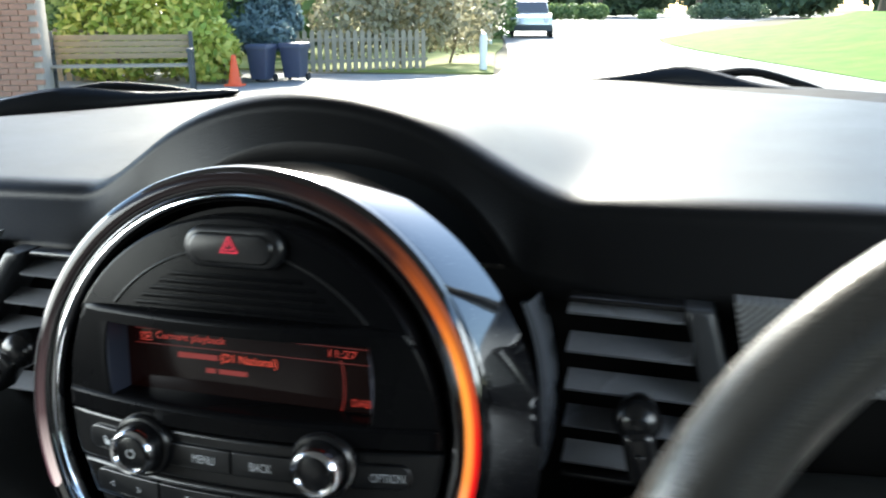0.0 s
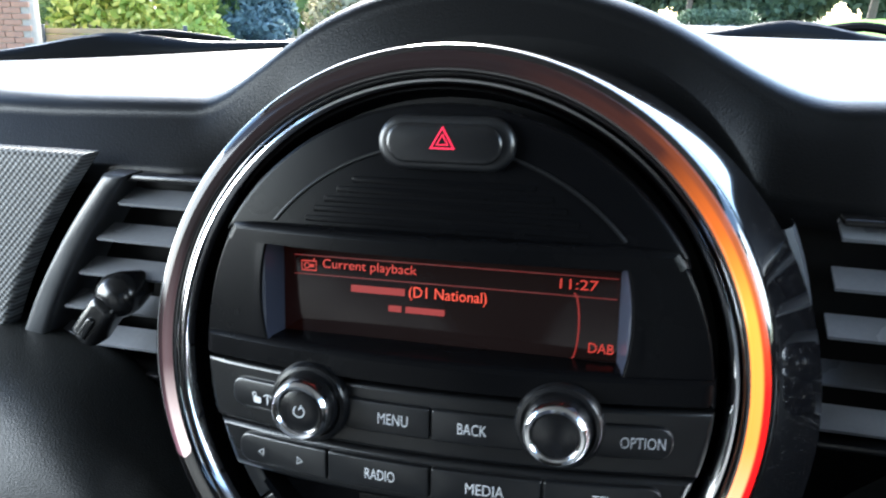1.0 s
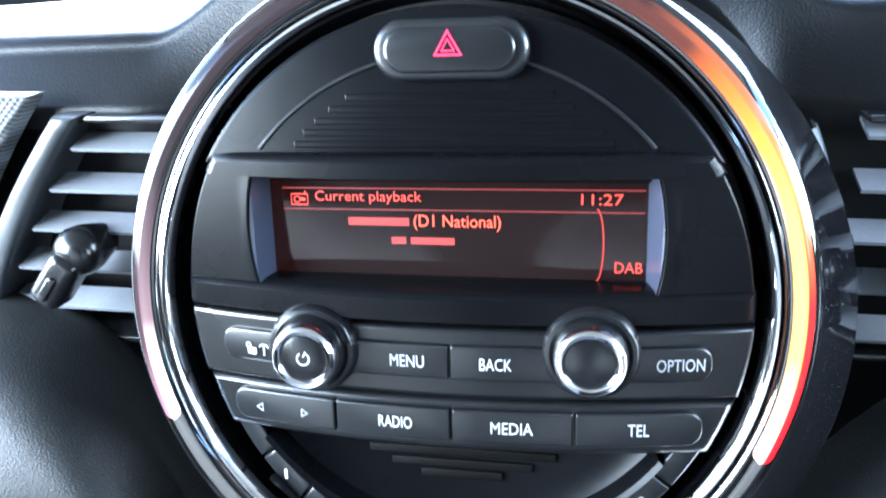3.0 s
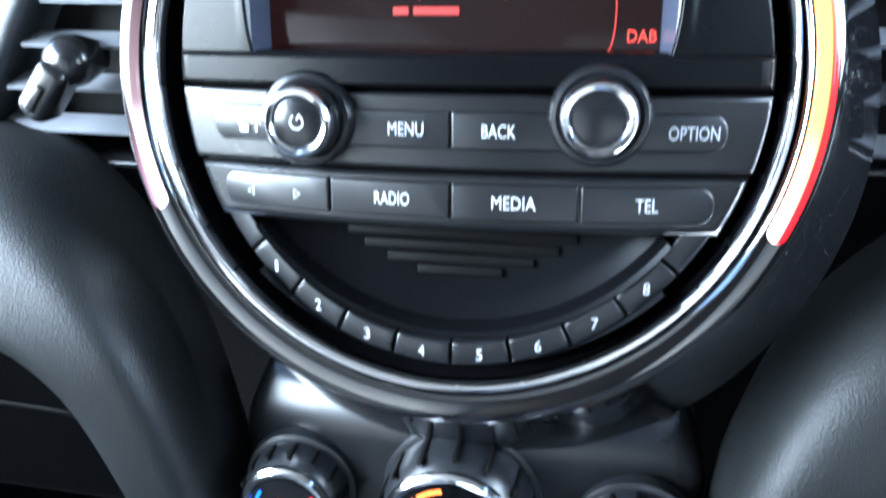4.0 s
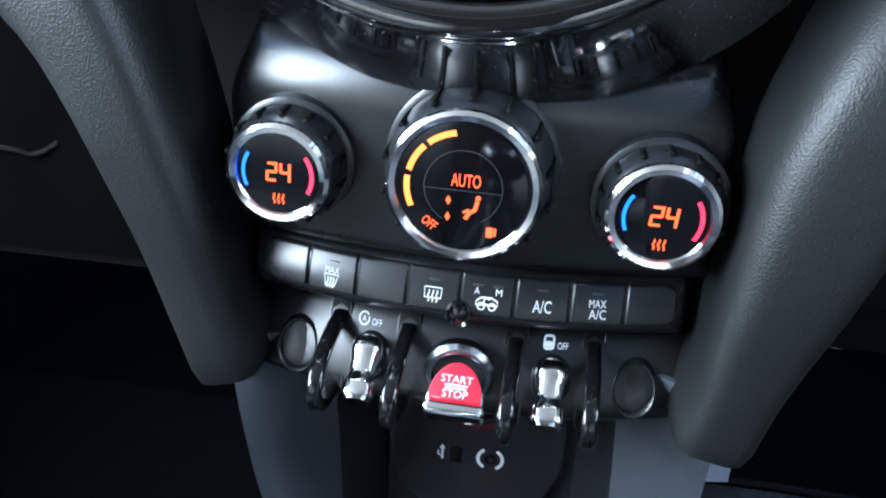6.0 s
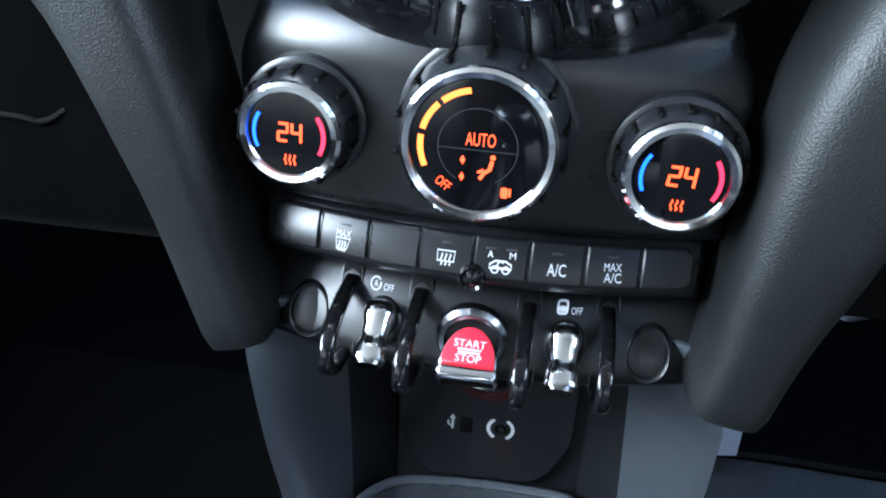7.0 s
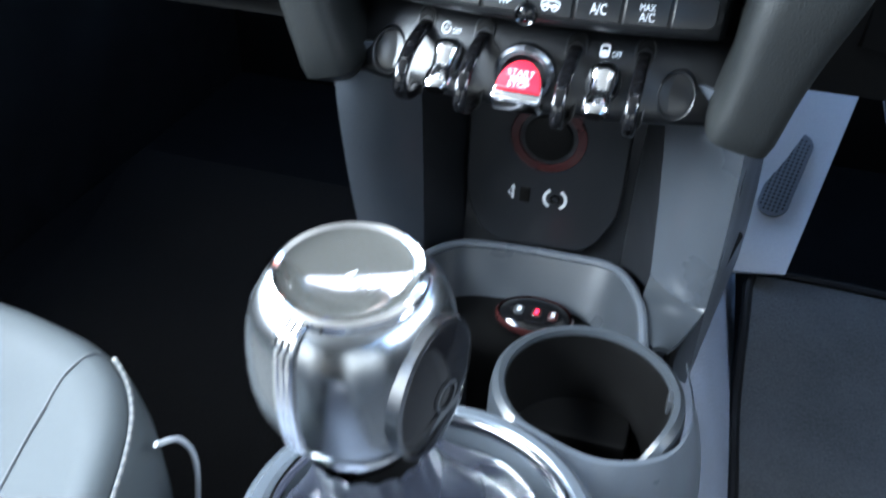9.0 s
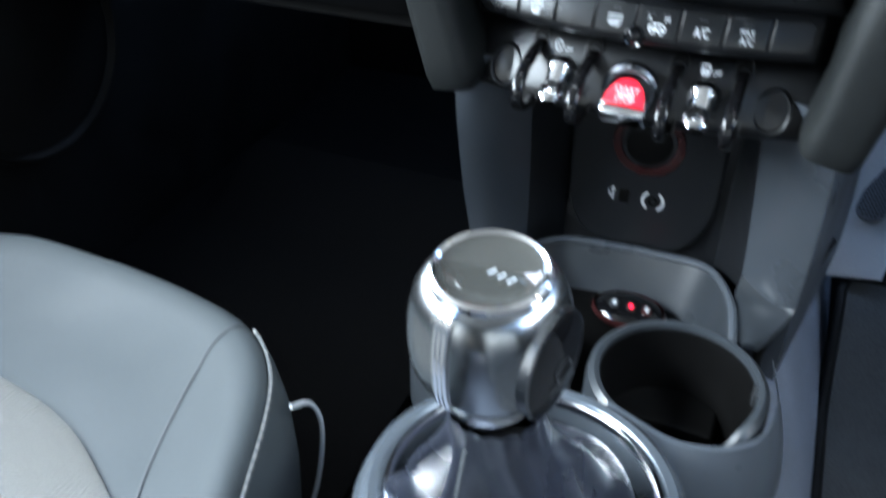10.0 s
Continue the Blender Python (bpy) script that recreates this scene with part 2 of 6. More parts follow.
FOBRED = mat("dark_red_plastic", (0.028, 0.007, 0.007), 0.28, coat=0.2)


# ---- building tools ----
def mesh_bm(verts, faces):
    bm = bmesh.new()
    vs = [bm.verts.new(v) for v in verts]
    for f in faces:
        if len(set(f)) > 2:
            bm.faces.new([vs[i] for i in f])
    bmesh.ops.recalc_face_normals(bm, faces=bm.faces)
    return bm


def part(name, bm, material, parent=None, label="", sharp=35):
    me = bpy.data.meshes.new(name)
    bm.to_mesh(me)
    bm.free()
    me.materials.append(material)
    me.polygons.foreach_set("use_smooth", [True] * len(me.polygons))
    me.set_sharp_from_angle(angle=radians(sharp))
    ob = new(name, me)
    ob.parent = parent
    if label:
        tagged(ob, label)
    return ob


def thing(name, m, label, category, group="", kind=""):
    ob = new(name)
    ob.empty_display_size = 0.05
    ob.matrix_world = m
    return tagged(ob, label, category, group, kind)


def tf(bm, m):
    bmesh.ops.transform(bm, matrix=m, verts=bm.verts)
    return bm


def join(*bms):
    first = bms[0]
    for other in bms[1:]:
        me = bpy.data.meshes.new("tmp")
        other.to_mesh(me)
        other.free()
        first.from_mesh(me)
        bpy.data.meshes.remove(me)
    return first


def loft(rings, closed=True, caps=True):
    """Quads between rings of equal length."""
    n = len(rings[0])
    verts = [v for r in rings for v in r]
    faces = []
    for i in range(len(rings) - 1):
        for j in range(n if closed else n - 1):
            k = (j + 1) % n
            faces.append((i * n + j, i * n + k, (i + 1) * n + k, (i + 1) * n + j))
    if caps and closed:
        faces.append(tuple(range(n)))
        faces.append(tuple((len(rings) - 1) * n + j for j in range(n)))
    return mesh_bm(verts, faces)


def lathe(profile, a0=0.0, a1=360.0, n=96, closed_profile=False):
    """(radius, height) turned about z, from angle a0 to a1 in degrees."""
    whole = abs(a1 - a0) >= 359.9
    k = n if whole else n + 1
    rings = []
    for i in range(k):
        a = radians(a0 + (a1 - a0) * i / n)
        rings.append([(r * math.cos(a), r * math.sin(a), w) for r, w in profile])
    if whole:
        rings.append(rings[0])
        bm = loft(rings, closed=closed_profile, caps=False)
        bmesh.ops.remove_doubles(bm, verts=bm.verts, dist=1e-6)
        bmesh.ops.recalc_face_normals(bm, faces=bm.faces)
        return bm
    return loft(rings, closed=closed_profile, caps=closed_profile)


def inset(outline, d):
    n = len(outline)
    area = sum(outline[i][0] * outline[(i + 1) % n][1] - outline[(i + 1) % n][0] * outline[i][1] for i in range(n))
    sgn = 1 if area > 0 else -1
    out = []
    for i in range(n):
        (ax, ay), (bx, by), (cx, cy) = outline[i - 1], outline[i], outline[(i + 1) % n]
        n1, n2 = Vector((-(by - ay), bx - ax)), Vector((-(cy - by), cx - bx))
        if n1.length < 1e-9 or n2.length < 1e-9:
            nn = (n1 + n2).normalized()
            s = 1
        else:
            n1.normalize(), n2.normalize()
            nn = n1 + n2
            nn = nn.normalized() if nn.length > 1e-6 else n1
            s = 1 / max(0.4, nn.dot(n1))
        out.append((bx + sgn * nn.x * d * s, by + sgn * nn.y * d * s))
    return out


def slab(outline, w0, w1, bevel=0.001, steps=3, shape=None):
    """An outline in x, y raised from w0 to w1 with a rounded upper edge. shape(x, y): added to the height."""
    h = shape or (lambda x, y: 0.0)
    rings = [[(x, y, w0 + h(x, y)) for x, y in outline]]
    for i in range(steps + 1):
        a = math.pi / 2 * i / steps
        o = inset(outline, bevel * (1 - math.cos(a)))
        rings.append([(x, y, w1 - bevel * (1 - math.sin(a)) + h(x, y)) for x, y in o])
    return loft(rings)


def rrect(w, h, r, n=5, cx=0.0, cy=0.0):
    pts = []
    for sx, sy, a0 in ((1, 1, 0), (-1, 1, 90), (-1, -1, 180), (1, -1, 270)):
        for i in range(n + 1):
            a = radians(a0 + 90 * i / n)
            pts.append((cx + sx * (w / 2 - r) + r * math.cos(a), cy + sy * (h / 2 - r) + r * math.sin(a)))
    return pts


def circle(r, n=40, cx=0.0, cy=0.0):
    return [(cx + r * math.cos(2 * math.pi * i / n), cy + r * math.sin(2 * math.pi * i / n)) for i in range(n)]


def box(x0, x1, y0, y1, z0, z1, bevel=0.002):
    cx, cy, w, h = (x0 + x1) / 2, (y0 + y1) / 2, abs(x1 - x0), abs(y1 - y0)
    b = min(bevel, w * 0.3, h * 0.3, abs(z1 - z0) * 0.3)
    return slab(rrect(w, h, b, 2, cx, cy), z0, z1, b, 2)


def smooth_path(pts, n):
    """A Catmull-Rom curve through the points."""
    p = [Vector(v) for v in pts]
    p = [2 * p[0] - p[1]] + p + [2 * p[-1] - p[-2]]
    out = []
    segs = len(p) - 3
    for i in range(n + 1):
        t = segs * i / n
        k = min(int(t), segs - 1)
        u = t - k
        a, b, c, d = p[k : k + 4]
        out.append(0.5 * (2 * b + (c - a) * u + (2 * a - 5 * b + 4 * c - d) * u * u + (3 * b - a - 3 * c + d) * u**3))
    return out


def tube(pts, radius, n=10, caps=True, closed=False):
    p = [Vector(v) for v in pts]
    rings = []
    up = Vector((0.123, 0.456, 0.88)).normalized()
    for i, v in enumerate(p):
        d = (p[(i + 1) % len(p)] - p[i - 1]) if closed else (p[min(i + 1, len(p) - 1)] - p[max(i - 1, 0)])
        d.normalize()
        side = d.cross(up)
        if side.length < 1e-4:
            side = d.cross(Vector((1, 0, 0)))
        side.normalize()
        up = side.cross(d).normalized()
        r = radius(i / (len(p) - 1)) if callable(radius) else radius
        rings.append([v + r * (math.cos(2 * math.pi * j / n) * side + math.sin(2 * math.pi * j / n) * up) for j in range(n)])
    if closed:
        rings.append(rings[0])
        bm = loft(rings, caps=False)
        bmesh.ops.remove_doubles(bm, verts=bm.verts, dist=1e-7)
        return bm
    return loft(rings, caps=caps)


def grid(fn, nu, nv):
    """A sheet fn(u, v), u and v from 0 to 1."""
    verts = [fn(i / nu, j / nv) for i in range(nu + 1) for j in range(nv + 1)]
    k = nv + 1
    faces = [(i * k + j, (i + 1) * k + j, (i + 1) * k + j + 1, i * k + j + 1) for i in range(nu) for j in range(nv)]
    return mesh_bm(verts, faces)


def sheet(fn, nu, nv, shift):
    """A sheet fn(u, v) with a second skin moved by shift, closed round its edges."""
    k, m = nv + 1, (nu + 1) * (nv + 1)
    top = [Vector(fn(i / nu, j / nv)) for i in range(nu + 1) for j in range(nv + 1)]
    verts = top + [v + Vector(shift) for v in top]
    faces = []
    for i in range(nu):
        for j in range(nv):
            q = (i * k + j, (i + 1) * k + j, (i + 1) * k + j + 1, i * k + j + 1)
            faces += [q, tuple(m + x for x in reversed(q))]
    rim = [i * k for i in range(nu + 1)] + [nu * k + j for j in range(1, k)] + [i * k + nv for i in range(nu - 1, -1, -1)] + [j for j in range(nv - 1, 0, -1)]
    for a, b in zip(rim, rim[1:] + rim[:1]):
        faces.append((a, b, m + b, m + a))
    return mesh_bm(verts, faces)


def lettering(text, w, h, cx=0.0, cy=0.0, z=0.0, turn=0.0):
    """Flat letters of the built-in font, w wide and h high, in the x, y plane."""
    cu = bpy.data.curves.new("letters", "FONT")
    cu.body = text
    cu.resolution_u = 3
    ob = bpy.data.objects.new("letters", cu)
    me = bpy.data.meshes.new_from_object(ob)
    bm = bmesh.new()
    bm.from_mesh(me)
    bpy.data.objects.remove(ob)
    bpy.data.meshes.remove(me)
    xs, ys = [v.co.x for v in bm.verts], [v.co.y for v in bm.verts]
    x0, x1, y0, y1 = min(xs), max(xs), min(ys), max(ys)
    c, s = math.cos(radians(turn)), math.sin(radians(turn))
    for v in bm.verts:
        x, y = ((v.co.x - x0) / (x1 - x0) - 0.5) * w, ((v.co.y - y0) / (y1 - y0) - 0.5) * h
        v.co = (cx + c * x - s * y, cy + s * x + c * y, z)
    return bm


def flat(outline, z):
    return mesh_bm([(x, y, z) for x, y in outline], [tuple(range(len(outline)))])


def stroke(pts, width, z, closed=False):
    """A flat line of a given width through points in the x, y plane."""
    p = [Vector((x, y)) for x, y in pts]
    n = len(p)
    left, right = [], []
    for i in range(n):
        a = p[i - 1] if closed or i else p[i]
        b = p[(i + 1) % n] if closed or i < n - 1 else p[i]
        d = (b - a).normalized()
        o = Vector((-d.y, d.x)) * width / 2
        left.append(p[i] + o)
        right.append(p[i] - o)
    verts = [(v.x, v.y, z) for v in left + right]
    faces = [(i, (i + 1) % n, n + (i + 1) % n, n + i) for i in range(n if closed else n - 1)]
    return mesh_bm(verts, faces)


def arc(r, a0, a1, n=16, cx=0.0, cy=0.0):
    return [(cx + r * math.cos(radians(a0 + (a1 - a0) * i / n)), cy + r * math.sin(radians(a0 + (a1 - a0) * i / n))) for i in range(n + 1)]


def smoothstep(a, b, x):
    t = min(1.0, max(0.0, (x - a) / (b - a)))
    return t * t * (3 - 2 * t)


def facing(x, y, z, lean=0.0):
    """A frame whose x is the car's right, y up and z towards the seats, leaning back by some degrees."""
    a = radians(lean)
    return Matrix(((1, 0, 0, x), (0, math.sin(a), -math.cos(a), y), (0, math.cos(a), math.sin(a), z), (0, 0, 0, 1)))


# ---- the car's shell ----
CX = 0.032  # the car's middle


def wall(name, bm, material, label):
    return tagged(part(name, bm, material), label, "car body", kind="structure")


wall("floor", box(CX - 0.72, CX + 0.72, -1.6, 1.0, 0.12, 0.16, 0.01), CARPET, "carpeted car floor under the dashboard, coloured as in shade")
wall("ceiling", box(CX - 0.66, CX + 0.66, -1.7, 0.40, 1.40, 1.43, 0.01), HEADLINER, "plain grey fabric headliner of the car roof")
for side, name in ((-1, "wall_left"), (1, "wall_right")):
    x = CX + side * 0.74
    sill, pillar = (0.90, -0.92) if side < 0 else (0.98, -0.62)
    bm = join(box(x - 0.03, x + 0.03, -1.7, 0.95, 0.12, sill, 0.01), box(x - 0.03, x + 0.03, -1.7, pillar, sill - 0.01, 1.41, 0.005))
    wall(name, bm, BLACK, "dark inner door skin under the side window")
wall("wall_rear", box(CX - 0.74, CX + 0.74, -1.80, -1.74, 0.12, 1.43, 0.01), BLACK, "dark rear end of the cabin behind the seats")
wall("wall_front", box(CX - 0.72, CX + 0.72, 0.93, 0.98, 0.12, 1.0, 0.01), BLACK, "dark bulkhead in front of the footwells")
for side in (-1, 1):
    pts = smooth_path([(CX + side * 0.82, 0.60, 1.0), (CX + side * 0.77, 0.52, 1.19), (CX + side * 0.67, 0.38, 1.40), (CX + side * 0.65, -0.4, 1.42)], 16)
    wall("trim", tube(pts, 0.035, 8), GREYTRIM, "dark padded windscreen pillar")

# ---- dashboard ----
dash = thing("dashboard", Matrix.Identity(4), "black soft-touch dashboard with an arched hood over a round centre unit", "dashboard")


def pad_base(x):
    return 1.034 + 0.03 * max(-0.25, min(0.35, x))


def lip(x):
    """Height of the pad's crest: flat, with an arch over the round unit, steeper on the passenger's side."""
    base, d = pad_base(x), x - 0.018
    r = 0.200 if d < 0 else 0.235
    arch = 1.0985 - r + math.sqrt(r * r - d * d) if abs(d) < r else 0.0
    k = 0.03
    h = max(k - abs(arch - base), 0.0) / k
    return max(arch, base) + h * h * k * 0.25


def pad_foot(x):
    """Height of the lower end of the pad's front: over the vents, and round the unit's barrel."""
    d = abs(x - 0.0293)
    r = 0.1385 + 0.012 * smoothstep(0.0, 0.11, x - 0.0293)
    arch = 0.9335 + math.sqrt(r * r - d * d) if d < r else 0.0
    return max(arch, 0.993 + 0.004 * smoothstep(0.0, 0.2, x))


def pad_top(u, v):
    x = -0.70 + 1.46 * u
    ze, zf = lip(x), pad_foot(x)
    flatz = pad_base(x) + 0.004
    yb = 0.76 - 0.85 * (x - 0.05) ** 2
    zb = 1.060 + 0.06 * min(0.0, x)
    over = smoothstep(0.19, 0.13, abs(x - CX))
    yf, ye = 0.116 + 0.014 * over, 0.140
    k = v * 66
    if k <= 24:
        # the front slopes back from its foot and rolls over into the top
        q = k / 24
        # a straight face, then a tight roll over the crest
        roll = 0.011
        run = max(0.004, ze + 0.004 - zf - roll)
        if q < 0.5:
            g = q / 0.5
            return (x, yf + (ye - yf) * g, zf + run * g)
        a = math.pi / 2 * (q - 0.5) / 0.5
        return (x, ye + 0.022 * (1 - math.cos(a)), zf + run + (ze + 0.004 - zf - run) * math.sin(a))
    t = (k - 24) / 42
    y0 = ye + 0.022
    y = y0 + (yb - y0) * t
    hump = 0.062 * math.exp(-(((x - CX) / 0.120) ** 2))
    w = smoothstep(0.162, 0.36, y)
    bump = ((ze + 0.004 - flatz) * (1 - w) + hump * w) * (1 - smoothstep(0.15, 0.84, y))
    return (x, y, flatz + (zb - flatz) * smoothstep(0.162, 0.70, y) + bump)


part("top_pad", sheet(pad_top, 220, 66, (0, 0.004, -0.012)), PAD, dash, sharp=60)


def fascia_sheet(u, v):
    x = -0.70 + 1.46 * u
    z = 0.585 + (1.00 - 0.585) * v
    return (x, 0.15 + 0.02 * math.cos(v * 3.0), z)


part("fascia", sheet(fascia_sheet, 20, 12, (0, 0.01, 0)), BLACK, dash)


def swept_pad(points, halfw, depth, name):
    """A padded bolster with a rounded section, along points (x, y, z) in a plane facing the seats."""
    pts = smooth_path(points, 40)
    rings = []
    for i, p in enumerate(pts):
        d = pts[min(i + 1, 40)] - pts[max(i - 1, 0)]
        side = Vector((d.z, 0, -d.x)).normalized()
        t = i / 40
        w, h = halfw(t), depth(t)
        end = math.sqrt(max(0.0, 1 - max(0.0, (t - 0.955) / 0.045) ** 2)) * 0.55 + 0.45
        ring = []
        for j in range(40):
            a = 2 * math.pi * j / 40
            c, s = math.cos(a), math.sin(a)
            off = side * (w * end * math.copysign(abs(c) ** 0.5, c))
            lean = 0.75 * (1 - smoothstep(0.30, 0.62, t)) * off.z
            ring.append(p + off + Vector((0, lean - h * end * math.copysign(abs(s) ** 0.5, s), 0)))
        rings.append(ring)
    return part(name, loft(rings), LEGPAD, dash, "grey grained padded leg beside the controls")


swept_pad([(-0.70, 0.085, 0.862), (-0.42, 0.075, 0.862), (-0.25, 0.062, 0.854), (-0.180, 0.050, 0.836), (-0.133, 0.041, 0.792), (-0.105, 0.040, 0.714), (-0.092, 0.043, 0.655), (-0.080, 0.047, 0.604)],
          lambda t: 0.034 - 0.017 * smoothstep(0.30, 0.85, t), lambda t: 0.05 - 0.016 * smoothstep(0.3, 0.9, t), "knee_pad")
swept_pad([(0.76, 0.085, 0.855), (0.50, 0.075, 0.855), (0.32, 0.062, 0.850), (0.228, 0.050, 0.815), (0.187, 0.041, 0.76), (0.168, 0.037, 0.69), (0.159, 0.038, 0.645), (0.151, 0.042, 0.602)],
          lambda t: 0.042 - 0.023 * smoothstep(0.35, 0.9, t), lambda t: 0.05 - 0.016 * smoothstep(0.3, 0.9, t), "knee_pad")
# dotted decor strips outside the vents
for x0, x1, xt0, xt1, zb in ((-0.66, -0.276, -0.66, -0.201, 0.885), (0.300, 0.40, 0.290, 0.40, 0.955)):
    ob = part("decor_strip", slab([(x0, zb)] + [(x1 + (xt1 - x1) * q / 8 - (0.007 if x0 < 0 else 0.0) * 4 * q / 8 * (1 - q / 8), zb + (1.003 - zb) * q / 8) for q in range(9)] + [(xt0, 1.003)], 0.0, 0.014, 0.004), DOTTED, dash, "dotted silver-grey decor strip")
    ob.matrix_local = Matrix(((1, 0, 0, 0), (0, 0, -1, 0.112), (0, 1, 0, 0), (0, 0, 0, 1)))
# the glove box front, its shade put into the colour, and its opening edge below the pad
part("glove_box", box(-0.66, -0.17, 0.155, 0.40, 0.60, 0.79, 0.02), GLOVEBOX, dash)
part("glove_box_edge", tube(smooth_path([(-0.55, 0.15, 0.675), (-0.30, 0.15, 0.672), (-0.262, 0.152, 0.668), (-0.245, 0.156, 0.676)], 14), 0.0020, 8), BLACK, dash)
part("lower_cover", box(0.22, 0.70, 0.16, 0.40, 0.62, 0.80, 0.02), BLACK, dash)
# cowl below the windscreen
wall("window_sill", sheet(lambda u, v: (-0.66 + 1.4 * u, 0.765 + 0.12 * v - 0.85 * (-0.71 + 1.4 * u) ** 2, 1.048 + 0.012 * v + 0.06 * min(0, -0.66 + 1.4 * u)), 40, 4, (0, 0, -0.01)), BLACK, "black plastic cowl strip below the windscreen")


# ---- round centre unit ----
RING = facing(CX, 0.012, 0.932, 5.0) @ Matrix.Rotation(radians(1.0), 4, "Z")
unit = thing("centre_instrument", RING, "round black radio unit with chrome ring and orange light ring", "car radio")
# the ring leans back a little more than the radio inside it; F is its front plane
RIM = RING.inverted() @ facing(0.0293, 0.012, 0.9335, 9.5)
F = -0.0128


def ring_part(name, profile, material, label="", a0=0, a1=360):
    ob = part(name, lathe(profile, a0, a1, n=180), material, unit, label)
    ob.matrix_local = RIM
    return ob


# the flank widens backwards and drops a little, so that more of it shows below and beside the ring
flank = []
for i in range(21):
    q = (i / 20) ** 1.6
    r = 0.1430 + 0.0145 * q**0.95
    flank.append([(0.008 * q + r * math.cos(2 * math.pi * j / 180), -0.0125 * q + r * math.sin(2 * math.pi * j / 180), F - 0.0070 - 0.034 * q) for j in range(180)])
part("barrel", loft(flank, caps=False), GLOSS_DUSTY, unit, "dusty gloss black flank of the ring").matrix_local = RIM
ring_part("bezel", [(0.1430, F - 0.0070), (0.1427, F - 0.0048), (0.1421, F - 0.0030), (0.1412, F - 0.0016), (0.1400, F - 0.0007), (0.1386, F - 0.0002), (0.1372, F)], BEZEL, "gloss black outer ring")
ring_part("inner_bezel", [(0.1372, F), (0.1318, F), (0.1306, F - 0.0004), (0.1292, F - 0.0016), (0.1282, F - 0.0040), (0.1278, F - 0.0070)], BEZEL, "gloss black band round the lamp strip")
# lamp strip: a band between two radii with rounded ends
STRIP_W = [(0.0, -0.0004), (0.06, 0.0006), (0.18, 0.0011), (0.55, 0.0016), (0.88, 0.0011), (1.0, -0.0002)]


def lamp_strip(u, v):
    a = -24.5 + 230.0 * u
    end = min(a + 24.5, 205.5 - a) / 1.6
    h = math.sqrt(max(0.0, 1 - max(0.0, 1 - end) ** 2))
    q, w = STRIP_W[round(v * 5)]
    mid = 0.5 + (q - 0.5) * max(0.02, h)
    r = 0.1392 + (0.1315 - 0.1392) * mid
    return (r * math.cos(radians(a)), r * math.sin(radians(a)), F + w)


part("light_ring", grid(lamp_strip, 460, 5), STRIP, unit, "translucent lamp strip glowing orange on one side").matrix_local = RIM
ring_part("chrome_ring", [(0.1279, F - 0.0060), (0.1277, F - 0.0020), (0.1271, F - 0.0006), (0.1261, F - 0.0005), (0.1247, F - 0.0016), (0.1236, F - 0.0034), (0.1228, F - 0.0060)], CHROME, "polished chrome inner ring")
ring_part("inner_rim", [(0.1229, F - 0.0056), (0.1222, F - 0.0120), (0.1190, F - 0.0180), (0.0900, F - 0.0200)], FACE)
part("housing", lathe([(0.1195, -0.030), (0.0, -0.030)], n=96), BLACK, unit)


def bowed(bm):
    """The unit's front is bowed: its middle stands towards the seats."""
    for v in bm.verts:
        v.co.z -= 1.15 * v.co.x * v.co.x
    return bm


def chord_plate(v0, v1, r, w0, w1, bevel=0.0015, u0=-9.0, u1=9.0, n=6):
    """A plate between two heights, cut to the circle r at its sides."""
    right = [(min(u1, math.sqrt(r * r - v * v)), v) for v in [v0 + (v1 - v0) * i / n for i in range(n + 1)]]
    left = [(max(u0, -math.sqrt(r * r - v * v)), v) for v in [v1 + (v0 - v1) * i / n for i in range(n + 1)]]
    edge = []
    for (ax, ay), (bx, by) in zip(right + left, (right + left)[1:] + right[:1]):
        k = max(1, int(math.hypot(bx - ax, by - ay) / 0.012))
        edge += [(ax + (bx - ax) * i / k, ay + (by - ay) * i / k) for i in range(k)]
    rings = [[(x, y, w0) for x, y in edge]]
    for i in range(5):
        a = math.pi / 2 * i / 4
        rings.append([(x, y, w1 - bevel * (1 - math.sin(a))) for x, y in inset(edge, bevel * (1 - math.cos(a)))])
    bm = loft(rings, caps=False)
    # the flat front as a strip of quads from side to side
    last = rings[-1]
    m = 40
    lo = sorted({round(y, 5) for x, y, z in last})
    y0, y1 = lo[0], lo[-1]
    half = max(abs(x) for x, y, z in last)

    def front(u, v):
        y = y0 + (y1 - y0) * v
        lim = math.sqrt(max(0, (r - bevel) ** 2 - y * y))
        a, b = max(u0 + bevel, -lim), min(u1 - bevel, lim)
        return (a + (b - a) * u, y, w1)

    return bowed(join(bm, grid(front, m, 16)))


# upper face with the hazard switch
top = [(0.1172 * math.cos(radians(a)), 0.1172 * math.sin(radians(a))) for a in range(30, 151, 3)]
part("upper_face", slab(top, -0.022, -0.009, 0.002), FACE, unit)
part("arc_bead", tube([(x, y, -0.0088) for x, y in arc(0.100, 40, 140, 50)], 0.0008, 8), BUTTON, unit)
for i, (w, y) in enumerate(((0.040, 0.084), (0.047, 0.0795), (0.053, 0.075), (0.058, 0.0705), (0.062, 0.066))):
    part("grille_rib", box(-w, w, y - 0.0014, y + 0.0014, -0.010, -0.0084, 0.0005), FACE, unit)
part("hazard_surround", slab(rrect(0.058, 0.0225, 0.011, 8, 0.0022, 0.1010), -0.0095, -0.0035, 0.0028, 4), BUTTON, unit)
hz = part("hazard_button", slab(rrect(0.049, 0.0165, 0.008, 8, 0.002, 0.1010), -0.004, -0.0016, 0.0016, 4), SATIN, unit, "oval black hazard warning button")
